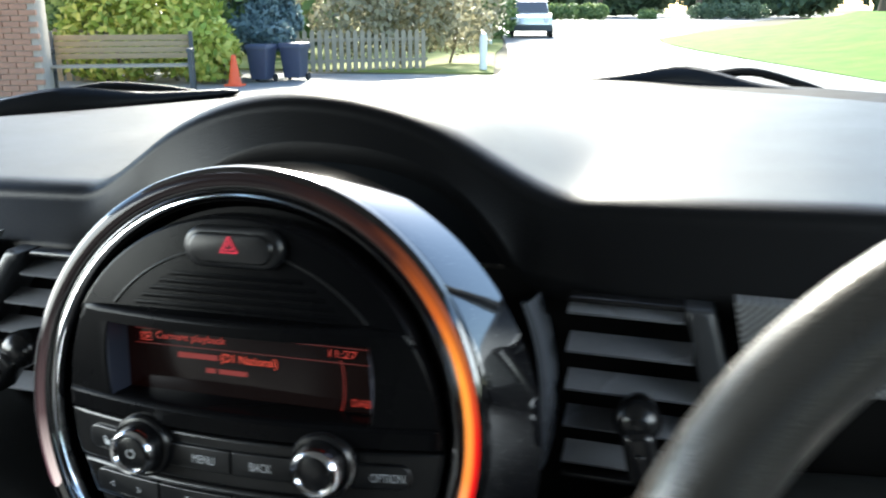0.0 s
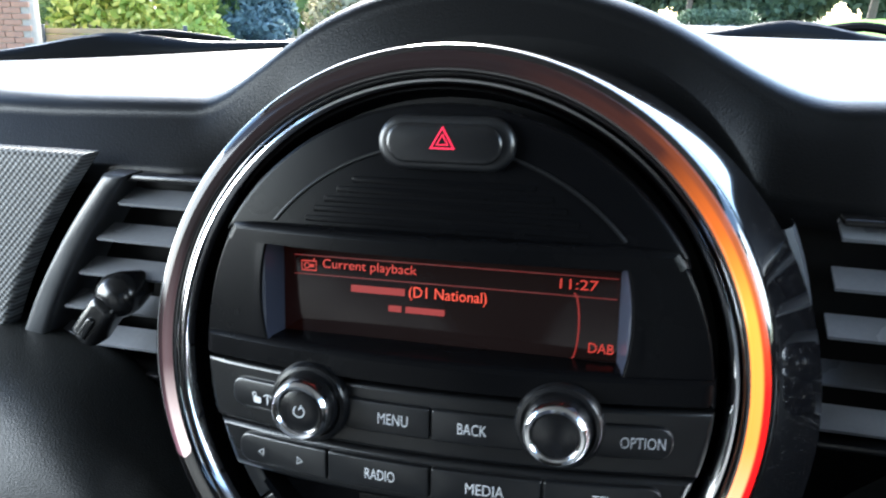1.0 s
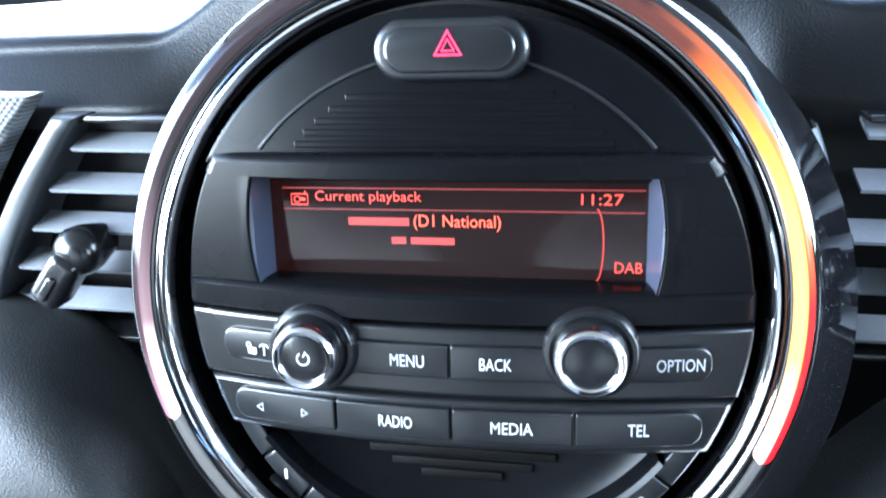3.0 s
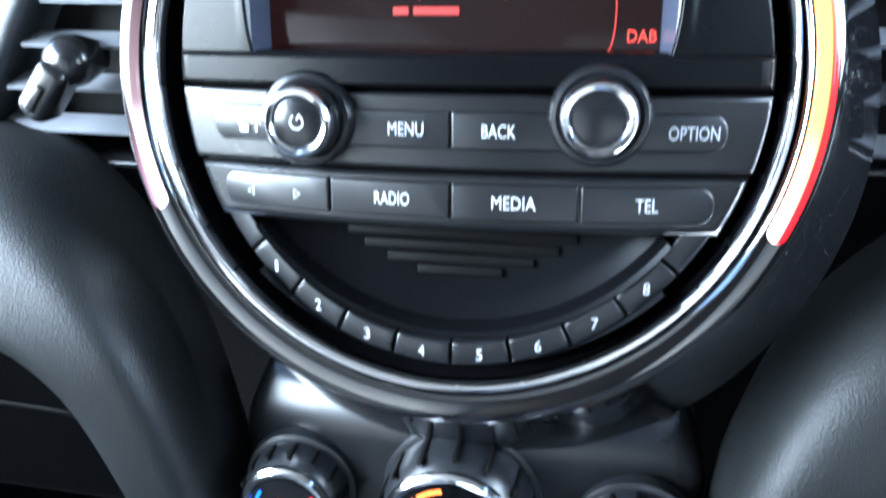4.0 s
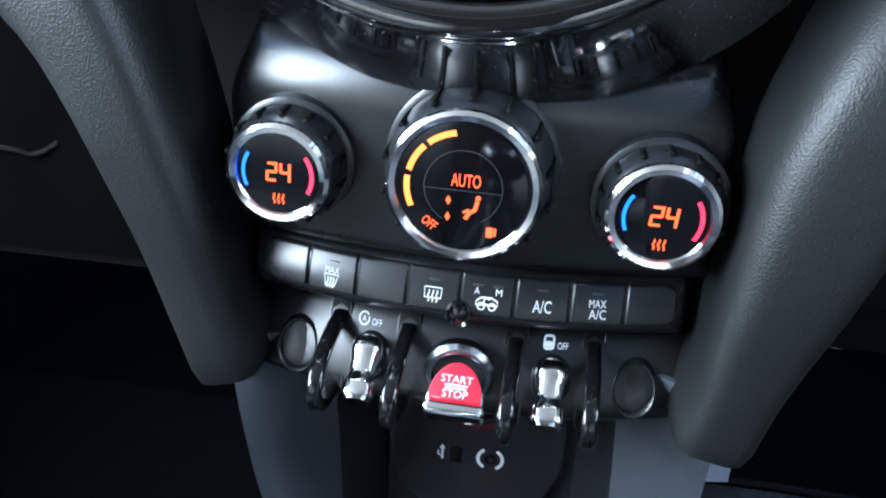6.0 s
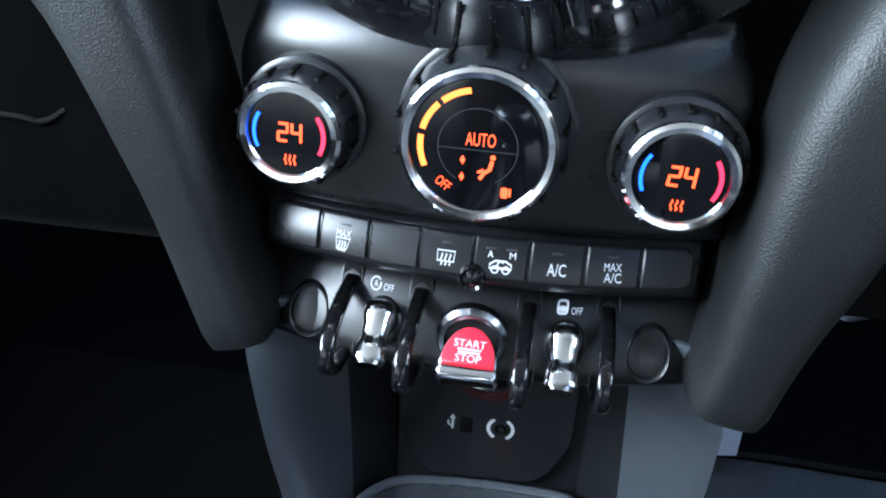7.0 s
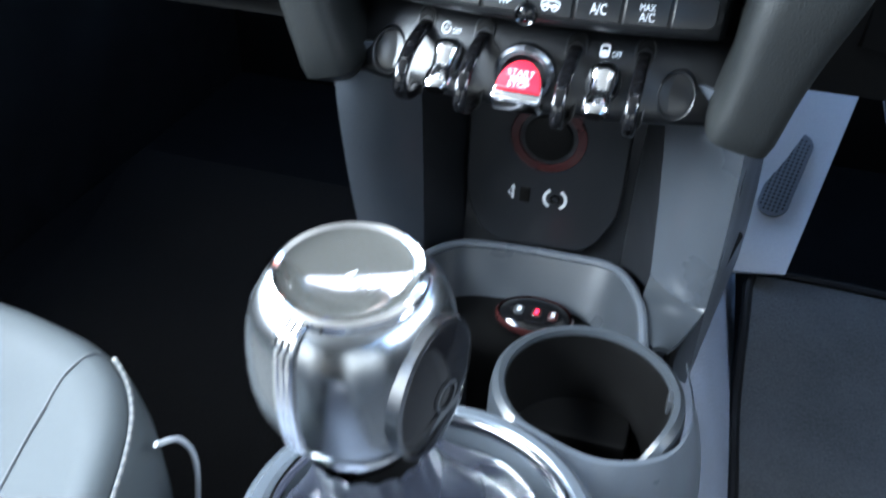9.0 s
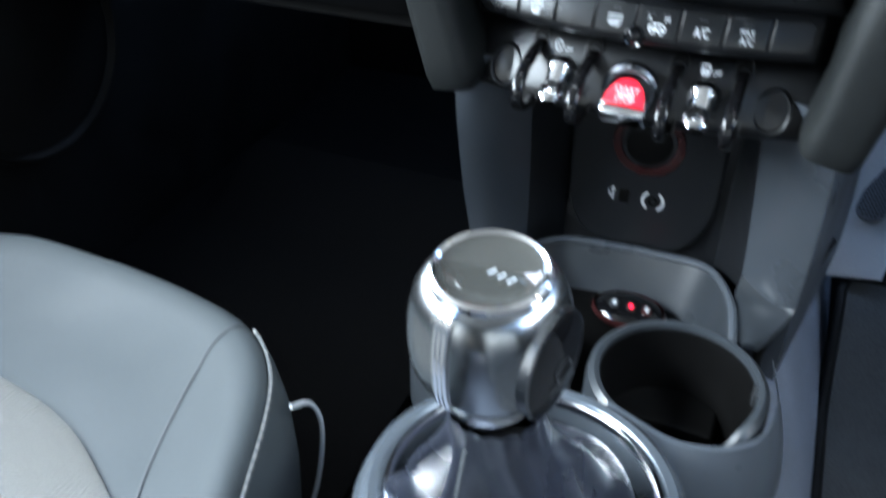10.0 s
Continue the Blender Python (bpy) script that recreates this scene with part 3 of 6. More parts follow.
tri = lambda s, y: [(0.002 + s * math.cos(radians(a)), y + s * math.sin(radians(a))) for a in (90, 210, 330)]
part("hazard_symbol", join(stroke(tri(0.0056, 0.1020), 0.0013, -0.0012, True), stroke(tri(0.0027, 0.1020), 0.0009, -0.0012, True)), HAZARD, hz, "glowing red double triangle")

# radio: ledge, display, bands, button rows
part("top_ledge", chord_plate(0.0545, 0.0630, 0.1162, -0.020, 0.003, 0.0041), FACE, unit)
for side in ({"u1": -0.0795}, {"u0": 0.0783}):
    bm = chord_plate(0.009, 0.055, 0.1150, -0.020, 0.002, 0.001, n=16, **side)
    # the edge towards the display is hollowed
    for v in bm.verts:
        near = smoothstep(0.0880, 0.0805, abs(v.co.x))
        v.co.x += math.copysign(0.0030 * near * max(0.0, 1 - ((v.co.y - 0.031) / 0.0235) ** 2), v.co.x)
    part("display_plate", bm, FACE, unit)
for s in (-1, 1):
    o, i_ = (0.0790, -0.0783) if s < 0 else (0.0778, 0.0752)
    curve = [(s * (o + 0.0030 * (1 - q * q)), 0.0310 + 0.0235 * q, -0.0055) for q in [1 - i / 8 for i in range(17)]]
    wing = mesh_bm(curve + [(i_, 0.0085, -0.0203), (i_, 0.0505, -0.0203)], [tuple(range(19))])
    part("display_bezel", wing, WING, unit, "blue-grey sloping side of the display recess")
part("recess_top", mesh_bm([(-0.083, 0.0545, -0.009), (0.083, 0.0545, -0.009), (0.0745, 0.0495, -0.0205), (-0.0745, 0.0495, -0.0205)], [(0, 1, 2, 3)]), BLACK, unit)
display = part("display", slab(rrect(0.1560, 0.045, 0.001, 2, -0.0015, 0.0285), -0.0235, -0.0205, 0.0004), SCREEN, unit, "dark glass display with orange-red letters")


def at_screen(px, py):
    """A place on the display from hundredths of its width and height."""
    return -0.0734 + 0.1479 * px / 100, 0.0470 - 0.0365 * py / 100


def on_screen(name, text, x0, x1, y0, y1, material):
    (a, b), (c, d) = at_screen(x0, y0), at_screen(x1, y1)
    part(name, lettering(text, c - a, b - d, (a + c) / 2, (b + d) / 2, -0.0202), material, display)


def bar_on_screen(name, x0, x1, y0, y1, material):
    (a, b), (c, d) = at_screen(x0, y0), at_screen(x1, y1)
    part(name, flat([(a, d), (c, d), (c, b), (a, b)], -0.0202), material, display)


on_screen("heading_text", "Current playback", 9.8, 40.3, 4, 19, LCD)
on_screen("clock_text", "11:27", 83.3, 94.2, 5, 17, LCD)
bar_on_screen("station_bar", 19.2, 36.6, 34, 43, LCD_DIM)
on_screen("station_text", "(D1 National)", 37.9, 62.0, 30, 48, LCD_BRIGHT)
bar_on_screen("name_bar", 31.4, 35.6, 56, 64, LCD_DIM)
bar_on_screen("name_bar", 36.9, 49.2, 56, 64, LCD_DIM)
on_screen("band_text", "DAB", 92.3, 99.5, 79, 91, LCD)
x, y = at_screen(88.2, 61)
part("scroll_arc", stroke([(x + 0.0028 * math.cos(a) - 0.0012, y + 0.0145 * math.sin(a)) for a in [radians(-88 + 176 * i / 16) for i in range(17)]], 0.0006, -0.0202), LCD_DIM, display)
(a, b), (c, d) = at_screen(0.3, 1), at_screen(99.7, 25)
part("heading_frame", stroke([(a, b), (c, b), (c, d), (a, d)], 0.0005, -0.0203, True), LCD_FAINT, display)
(a, b), (c, d) = at_screen(2.8, 8), at_screen(7.6, 20)
part("radio_icon", join(stroke([(a, b), (c, b), (c, d), (a, d)], 0.0006, -0.0202, True), stroke(circle(0.0013, 12, a + 0.0025, (b + d) / 2), 0.0005, -0.0202, True), flat([(c - 0.003, d + 0.0015), (c - 0.001, d + 0.0015), (c - 0.001, b - 0.0015), (c - 0.003, b - 0.0015)], -0.0202), stroke([(c - 0.001, b), (c - 0.001, b + 0.0014)], 0.0005, -0.0202)), LCD, display)
part("lower_line", flat([(-0.0735, 0.0083), (0.0740, 0.0083), (0.0740, 0.0090), (-0.0735, 0.0090)], -0.0203), LCD_FAINT, display)

part("middle_band", chord_plate(-0.0035, 0.0105, 0.1162, -0.020, 0.0045, 0.0060), FACE, unit)
part("button_plate", chord_plate(-0.0335, -0.0045, 0.1162, -0.020, 0.0012, 0.002), PANEL, unit)
part("button_plate", chord_plate(-0.0575, -0.0345, 0.1162, -0.020, 0.0005, 0.004), PANEL, unit)


def key(u0, u1, v0, v1, w0, w1, parent, rl=0.0008, rr=0.0008, name="button", material=None):
    """A flat key with rounded ends: rl and rr are the corner radii at its two ends."""
    pts = []
    for cx, cy, a0, r in ((u1, v1, 0, rr), (u0, v1, 90, rl), (u0, v0, 180, rl), (u1, v0, 270, rr)):
        sx, sy = (-1 if cx == u1 else 1), (-1 if cy == v1 else 1)
        for i in range(6):
            a = radians(a0 + 18 * i)
            pts.append((cx + sx * r + r * math.cos(a), cy + sy * r + r * math.sin(a)))
    fine = []
    for (ax, ay), (bx, by) in zip(pts, pts[1:] + pts[:1]):
        k = max(1, int(math.hypot(bx - ax, by - ay) / 0.008))
        fine += [(ax + (bx - ax) * i / k, ay + (by - ay) * i / k) for i in range(k)]
    return part(name, bowed(slab(fine, w0, w1, 0.0009)), material or BUTTON, parent)


g = 0.00045
keys1 = [(-0.1000, -0.046, 0.006, 0.001, ""), (-0.046, 0.0005, 0.001, 0.001, "MENU"), (0.0005, 0.046, 0.001, 0.001, "BACK"), (0.046, 0.1010, 0.001, 0.006, "OPTION")]
widths = {"MENU": (0.0138, -0.0164), "BACK": (0.0125, 0.0188), "OPTION": (0.0180, 0.0886), "RADIO": (0.0140, -0.0224), "MEDIA": (0.0165, 0.0248), "TEL": (0.0082, 0.0736)}
for u0, u1, rl, rr, word in keys1:
    b = key(u0 + g, u1 - g, -0.0250, -0.0110, -0.004, 0.0034, unit, rl, rr)
    if word:
        w, cu_ = widths[word]
        part("legend", bowed(lettering(word, w, 0.0050, cu_, -0.0178, 0.0040)), LEGEND, b)
    else:
        part("legend", bowed(join(stroke(arc(0.0010, 0, 360, 10, -0.0868, -0.0175), 0.0005, 0.0038), flat(rrect(0.0042, 0.0030, 0.0008, 2, -0.0852, -0.0200), 0.0038), stroke([(-0.0795, -0.0215), (-0.0795, -0.0165)], 0.0006, 0.0038), stroke(arc(0.0022, 20, 80, 6, -0.0795, -0.0188), 0.0005, 0.0038), stroke(arc(0.0022, 100, 160, 6, -0.0795, -0.0188), 0.0005, 0.0038))), LEGEND, b)
for u0, u1, rl, rr, word in [(-0.0970, -0.0485, 0.006, 0.001, ""), (-0.0485, 0.0005, 0.001, 0.001, "RADIO"), (0.0005, 0.0490, 0.001, 0.001, "MEDIA"), (0.0490, 0.0985, 0.001, 0.006, "TEL")]:
    b = key(u0 + g, u1 - g, -0.0520, -0.0380, -0.005, 0.0030, unit, rl, rr)
    if word:
        w, cu_ = widths[word]
        part("legend", bowed(lettering(word, w, 0.0050, cu_, -0.0446, 0.0036)), LEGEND, b)
    else:
        part("legend", bowed(join(stroke([(-0.0826, -0.0438), (-0.0853, -0.0455), (-0.0826, -0.0472)], 0.0005, 0.0034, True), stroke([(-0.0640, -0.0438), (-0.0613, -0.0455), (-0.0640, -0.0472)], 0.0005, 0.0034, True))), LEGEND, b)


def rotary(u, v, symbol):
    k = part("rotary_knob", lathe([(0.0186, -0.001), (0.0184, 0.0030), (0.0172, 0.0048), (0.0156, 0.0052), (0.0142, 0.0046), (0.0138, 0.0100), (0.0132, 0.0112)], n=64), SATIN, unit, "black rotary knob with a chrome rim")
    tf_ = Matrix.Translation((u, v, 0))
    k.matrix_local = tf_
    part("chrome_rim", lathe([(0.0136, 0.0096), (0.0134, 0.0128), (0.0127, 0.0146), (0.0117, 0.0155), (0.0104, 0.0152), (0.0094, 0.0140), (0.0092, 0.0132)], n=64), CHROME, k)
    part("knob_face", lathe([(0.0094, 0.0135), (0.0088, 0.0138), (0.0, 0.0139)], n=48), SATIN, k)
    if symbol:
        part("power_symbol", join(stroke(arc(0.0025, 120, 420, 20, 0, 0), 0.0006, 0.0141), stroke([(0, 0.0008), (0.0012, 0.0030)], 0.0006, 0.0141)), LEGEND, k)


rotary(-0.0555, -0.0150, True)
rotary(0.0550, -0.0115, False)

# preset keys along the lower arc, and the bowl with its slots
for i in range(10):
    a = -90 - 63.0 + 12.6 * i
    a0, a1 = a + 0.35, a + 12.6 - 0.35
    out = arc(0.1132, a0, a1, 6) + arc(0.1040, a1, a0, 6)
    b = part("preset_key", bowed(slab(out, -0.012, -0.0012, 0.0009)), BUTTON, unit)
    if 1 <= i <= 8:
        m = radians((a0 + a1) / 2)
        part("legend", bowed(lettering(str(i), 0.0013 if i == 1 else 0.0026, 0.0048, 0.1088 * math.cos(m), 0.1088 * math.sin(m), -0.0008)), LEGEND, b)
bowl = lathe([(0.1035, -0.006), (0.1015, -0.0075), (0.0990, -0.016), (0.090, -0.022), (0.0, -0.0235)], 216, 324, 64)
part("lower_bowl", bowl, FACE, unit)
for y, w in ((-0.0635, 0.048), (-0.0690, 0.041), (-0.0745, 0.031), (-0.0795, 0.018)):
    part("grille_rib", box(-w, w, y - 0.0019, y + 0.0019, -0.0225, -0.0205, 0.0008), BLACK, unit)
part("outer_rim_base", lathe([(0.1160, -0.010), (0.1138, -0.0035), (0.1134, -0.010)], 224, 316, 64), BUTTON, unit)


# ---- air vents ----
def vent(name, m, x_in, x_out_top, x_out_bot, z0, z1, n, knob, label, zf, pitch):
    """Slats between the round unit and a slanting outer frame. Heights rise from z0 to z1; x_in: the inner edge."""
    v = thing(name, m, label, "air vent", "dashboard air vents")
    s = 1 if x_out_bot > x_in else -1
    bow_ = 0.007 if s < 0 else 0.002

    def edge(z):
        q = (z - z0) / (z1 - z0)
        return x_out_bot + (x_out_top - x_out_bot) * q + s * bow_ * 4 * q * (1 - q)

    heights = [z0 - 0.004 + (z1 - z0 + 0.008) * i / 12 for i in range(13)]
    bar = [(edge(z), z) for z in heights] + [(edge(z) + s * (0.018 - 0.003 * (z - z0) / (z1 - z0)), z) for z in reversed(heights)]
    part("frame", slab(bar, -0.03, 0.010, 0.004), GREYTRIM, v)
    part("frame", box(min(x_in, edge(z1)), max(x_in, edge(z1)), z1, z1 + 0.0035, -0.03, 0.004, 0.001), SATIN, v)
    part("frame", box(min(x_in, edge(z0)), max(x_in, edge(z0)), z0 - 0.0035, z0, -0.03, 0.006, 0.001), SATIN, v)
    part("duct", box(min(x_in, edge(z0)) - 0.005, max(x_in, edge(z0)) + 0.005, z0 - 0.005, z1 + 0.005, -0.05, -0.034, 0.001), BLACK, v)
    for i in range(n):
        z = zf - pitch * i + 0.0058
        a, b = sorted((x_in, edge(z) - s * 0.001))
        sl = [(a, z - 0.0068, 0.004), (b, z - 0.0068, 0.004), (b, z - 0.0050, 0.005), (a, z - 0.0050, 0.005), (a, z + 0.0005, -0.013), (b, z + 0.0005, -0.013), (b, z - 0.0015, -0.013), (a, z - 0.0015, -0.013)]
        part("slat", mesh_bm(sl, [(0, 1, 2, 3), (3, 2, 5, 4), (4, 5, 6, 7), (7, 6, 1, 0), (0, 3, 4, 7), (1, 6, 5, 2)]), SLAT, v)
    kx, kz, tilt = knob
    ball = part("thumb_knob", lathe([(0.0, 0.014), (0.005, 0.0135), (0.0085, 0.011), (0.0105, 0.006), (0.0100, 0.0), (0.007, -0.012)], n=32), SATIN, v)
    ball.matrix_local = Matrix.Translation((kx, kz, 0.012)) @ Matrix.Scale(1.28, 4)
    h = part("thumb_tab", join(slab(rrect(0.014, 0.026, 0.005, 5, 0, -0.014), 0.004, 0.016, 0.004), slab(rrect(0.004, 0.013, 0.0018, 4, 0, -0.017), 0.015, 0.0175, 0.0008)), SATIN, ball)
    h.matrix_local = pose(0, 0, 0, 0, 0, tilt)
    return v


vent("air_vent", facing(0, 0.108, 0), -0.115, -0.180, -0.252, 0.868, 0.988, 5, (-0.1805, 0.923, -38), "black slatted air vent with a ball-shaped thumb knob", 0.974, 0.0227)
vent("air_vent", facing(0, 0.108, 0), 0.2005, 0.266, 0.289, 0.884, 0.992, 5, (0.244, 0.930, 12), "black slatted air vent with a thumb knob beside the steering wheel", 0.986, 0.0240)
part("vent_side", tf(lathe([(0.1570, -0.104), (0.1574, -0.088), (0.1596, -0.082), (0.1632, -0.083), (0.1652, -0.090), (0.1660, -0.108)], -15, 23, 64), Matrix.Translation((-0.003, 0, 0))), TRIMRING, unit, "satin grey curved trim beside the vent")
part("lower_trim", tf(tube(smooth_path([(-0.046, 0.034, 0.799), (-0.022, 0.029, 0.7905), (-0.002, 0.026, 0.7815), (0.012, 0.026, 0.7812), (0.034, 0.027, 0.7835)], 20), lambda t: 0.0017 - 0.0009 * t, 8), RING.inverted()), BUTTON, unit)


# ---- climate controls ----
CLIM = facing(CX, 0.035, 0.70) @ Matrix.Rotation(radians(-0.9), 4, "Z")
climate = thing("climate_panel", CLIM, "black climate control panel with three chrome-rimmed dials and a key row", "climate control")


def curved_plate(x0, x1, y0, y1, w, depth, curve, rim, nx=24, ny=10):
    """A bowed plate with rounded edges: w is its height in the middle, curve(x) is added."""

    def fn(u, v):
        x, y = x0 + (x1 - x0) * u, y0 + (y1 - y0) * v
        ed = min(u * (x1 - x0), (1 - u) * (x1 - x0), v * (y1 - y0), (1 - v) * (y1 - y0))
        drop = rim - math.sqrt(max(0.0, rim * rim - max(0.0, rim - ed) ** 2))
        return (x, y, w + curve(x) - drop)

    return sheet(fn, nx, ny, (0, 0, -depth))


body = curved_plate(-0.118, 0.114, -0.019, 0.082, 0.002, 0.02, lambda x: -1.2 * x * x, 0.010, 60, 40)
for v in body.verts:
    v.co.z -= 14.0 * max(0.0, v.co.y - 0.052) ** 2
    v.co.x *= 1.0 - 0.10 * smoothstep(0.040, 0.085, v.co.y)
part("body", body, PANEL, climate)
part("lower_edge", curved_plate(-0.113, 0.110, -0.047, -0.016, -0.001, 0.02, lambda x: -1.9 * x * x, 0.004, 40, 8), PANEL, climate)


def dial(u, v, face, r, base, label):
    """A dial: a notched dark body, a faceted chrome rim and a glass face; its face lies in the plane z = face."""
    body = part("dial", lathe([(base + 0.0035, -0.006), (base + 0.003, 0.001), (base + 0.001, 0.002), (base, 0.002), (base - 0.0005, face * 0.55), (r + 0.0006, face - 0.006), (r - 0.001, face - 0.0035)], n=72), GRIP, climate, label)
    body.matrix_local = Matrix.Translation((u, v, 0))
    n = 14
    for i in range(n):
        a = 2 * math.pi * (i + 0.5) / n
        part("grip_notch", tf(box(-0.0011, 0.0011, -0.0012, 0.0012, 0.004, face - 0.0065, 0.0006), Matrix.Translation((math.cos(a) * (base - 0.0002), math.sin(a) * (base - 0.0002), 0)) @ Matrix.Rotation(a, 4, "Z")), BLACK, body)
    rim = [(r - 0.0006, face - 0.005), (r + 0.0004, face - 0.0035), (r + 0.0002, face - 0.0010), (r - 0.0014, face + 0.0004), (r - 0.0038, face - 0.0002), (r - 0.0046, face - 0.0016)]
    part("chrome_rim", lathe(rim, n=36), CHROME, body, "faceted chrome rim")
    glass = part("dial_face", lathe([(r - 0.0044, face - 0.0014), (r - 0.006, face - 0.0012), (0.0, face - 0.0010)], n=48), DIALGLASS, body, "black glass dial face with lit symbols")
    return glass, face - 0.0008


for u, v, f, r in ((-0.080, 0.0250, 0.0215, 0.0225), (0.082, 0.0235, 0.0190, 0.0232)):
    g_, z = dial(u, v, f, r, r + 0.0030, "temperature dial showing 24")
    k = r / 0.0225
    seg = lambda x, pts: stroke([((x + px) * 0.86 * k + 0.0004, (0.0010 + py * 0.90) * k) for px, py in pts], 0.0012, z)
    part("temperature_text", join(seg(-0.0033, [(-0.0021, 0.0042), (0.0024, 0.0042)]), seg(-0.0033, [(0.0024, 0.0049), (0.0022, -0.0003)]), seg(-0.0033, [(0.0022, 0.0), (-0.0024, 0.0)]), seg(-0.0033, [(-0.0023, 0.0003), (-0.0026, -0.0046)]), seg(-0.0033, [(-0.0026, -0.0042), (0.0020, -0.0042)]),
                                  seg(0.0036, [(-0.0021, 0.0046), (-0.0023, -0.0003)]), seg(0.0036, [(-0.0023, 0.0), (0.0022, 0.0)]), seg(0.0036, [(0.0024, 0.0046), (0.0020, -0.0046)])), AMBER, g_)
    part("cold_arc", stroke(arc(0.0152 * k, 145, 205, 14), 0.0015, z), BLUE, g_)
    part("warm_arc", stroke(arc(0.0152 * k, 35, -30, 14), 0.0018, z), RED, g_)
    part("seat_heating_symbol", join(*[stroke([(dx * k + 0.0004 * math.sin(j * 1.6), (-0.0088 - 0.0046 * j / 6) * k) for j in range(7)], 0.0007, z) for dx in (-0.0018, 0.0002, 0.0022)]), AMBER, g_)
g_, z = dial(0.001, 0.0315, 0.0300, 0.0320, 0.0355, "central fan dial showing AUTO")
part("auto_text", lettering("AUTO", 0.0120, 0.0055, 0.0010, 0.0034, z), AMBER, g_)
for a0, a1 in ((172, 205), (135, 166), (100, 130)):
    part("fan_segment", stroke(arc(0.0232, a0, a1, 10), 0.0024, z), YELLOW, g_)
part("off_text", lettering("OFF", 0.0064, 0.0042, -0.0130, -0.0165, z, -35), AMBER, g_)
part("fan_symbol", join(flat(rrect(0.0028, 0.0045, 0.0006, 2, 0.0120, -0.0180), z), stroke([(0.0142, -0.0195), (0.0142, -0.0160)], 0.0010, z)), AMBER, g_)
part("air_arrow", join(flat([(-0.0068, -0.0056), (-0.0057, -0.0036), (-0.0046, -0.0056), (-0.0057, -0.0076)], z), flat([(-0.0068, -0.0128), (-0.0057, -0.0108), (-0.0046, -0.0128), (-0.0057, -0.0148)], z)), AMBER, g_)
part("air_symbol", join(stroke([(0.0062, -0.0050), (0.0054, -0.0088), (0.0032, -0.0104), (0.0016, -0.0132)], 0.0016, z), flat(circle(0.0011, 10, 0.0064, -0.0036), z), stroke([(0.0030, -0.0090), (0.0006, -0.0104)], 0.0011, z)), AMBER, g_)
part("split_line", join(stroke(arc(0.0160, -60, 240, 40), 0.0003, z), stroke([(-0.016, -0.001), (0.016, -0.001)], 0.0003, z)), GREYTRIM, g_)

# key row
def tilted(bm, k, y0, round_=0.0):
    """Leans a face back, so that its upper edge recedes, and rounds it from top to bottom."""
    for v in bm.verts:
        v.co.z -= k * (v.co.y - y0) + round_ * (v.co.y - y0) ** 2
    return bm


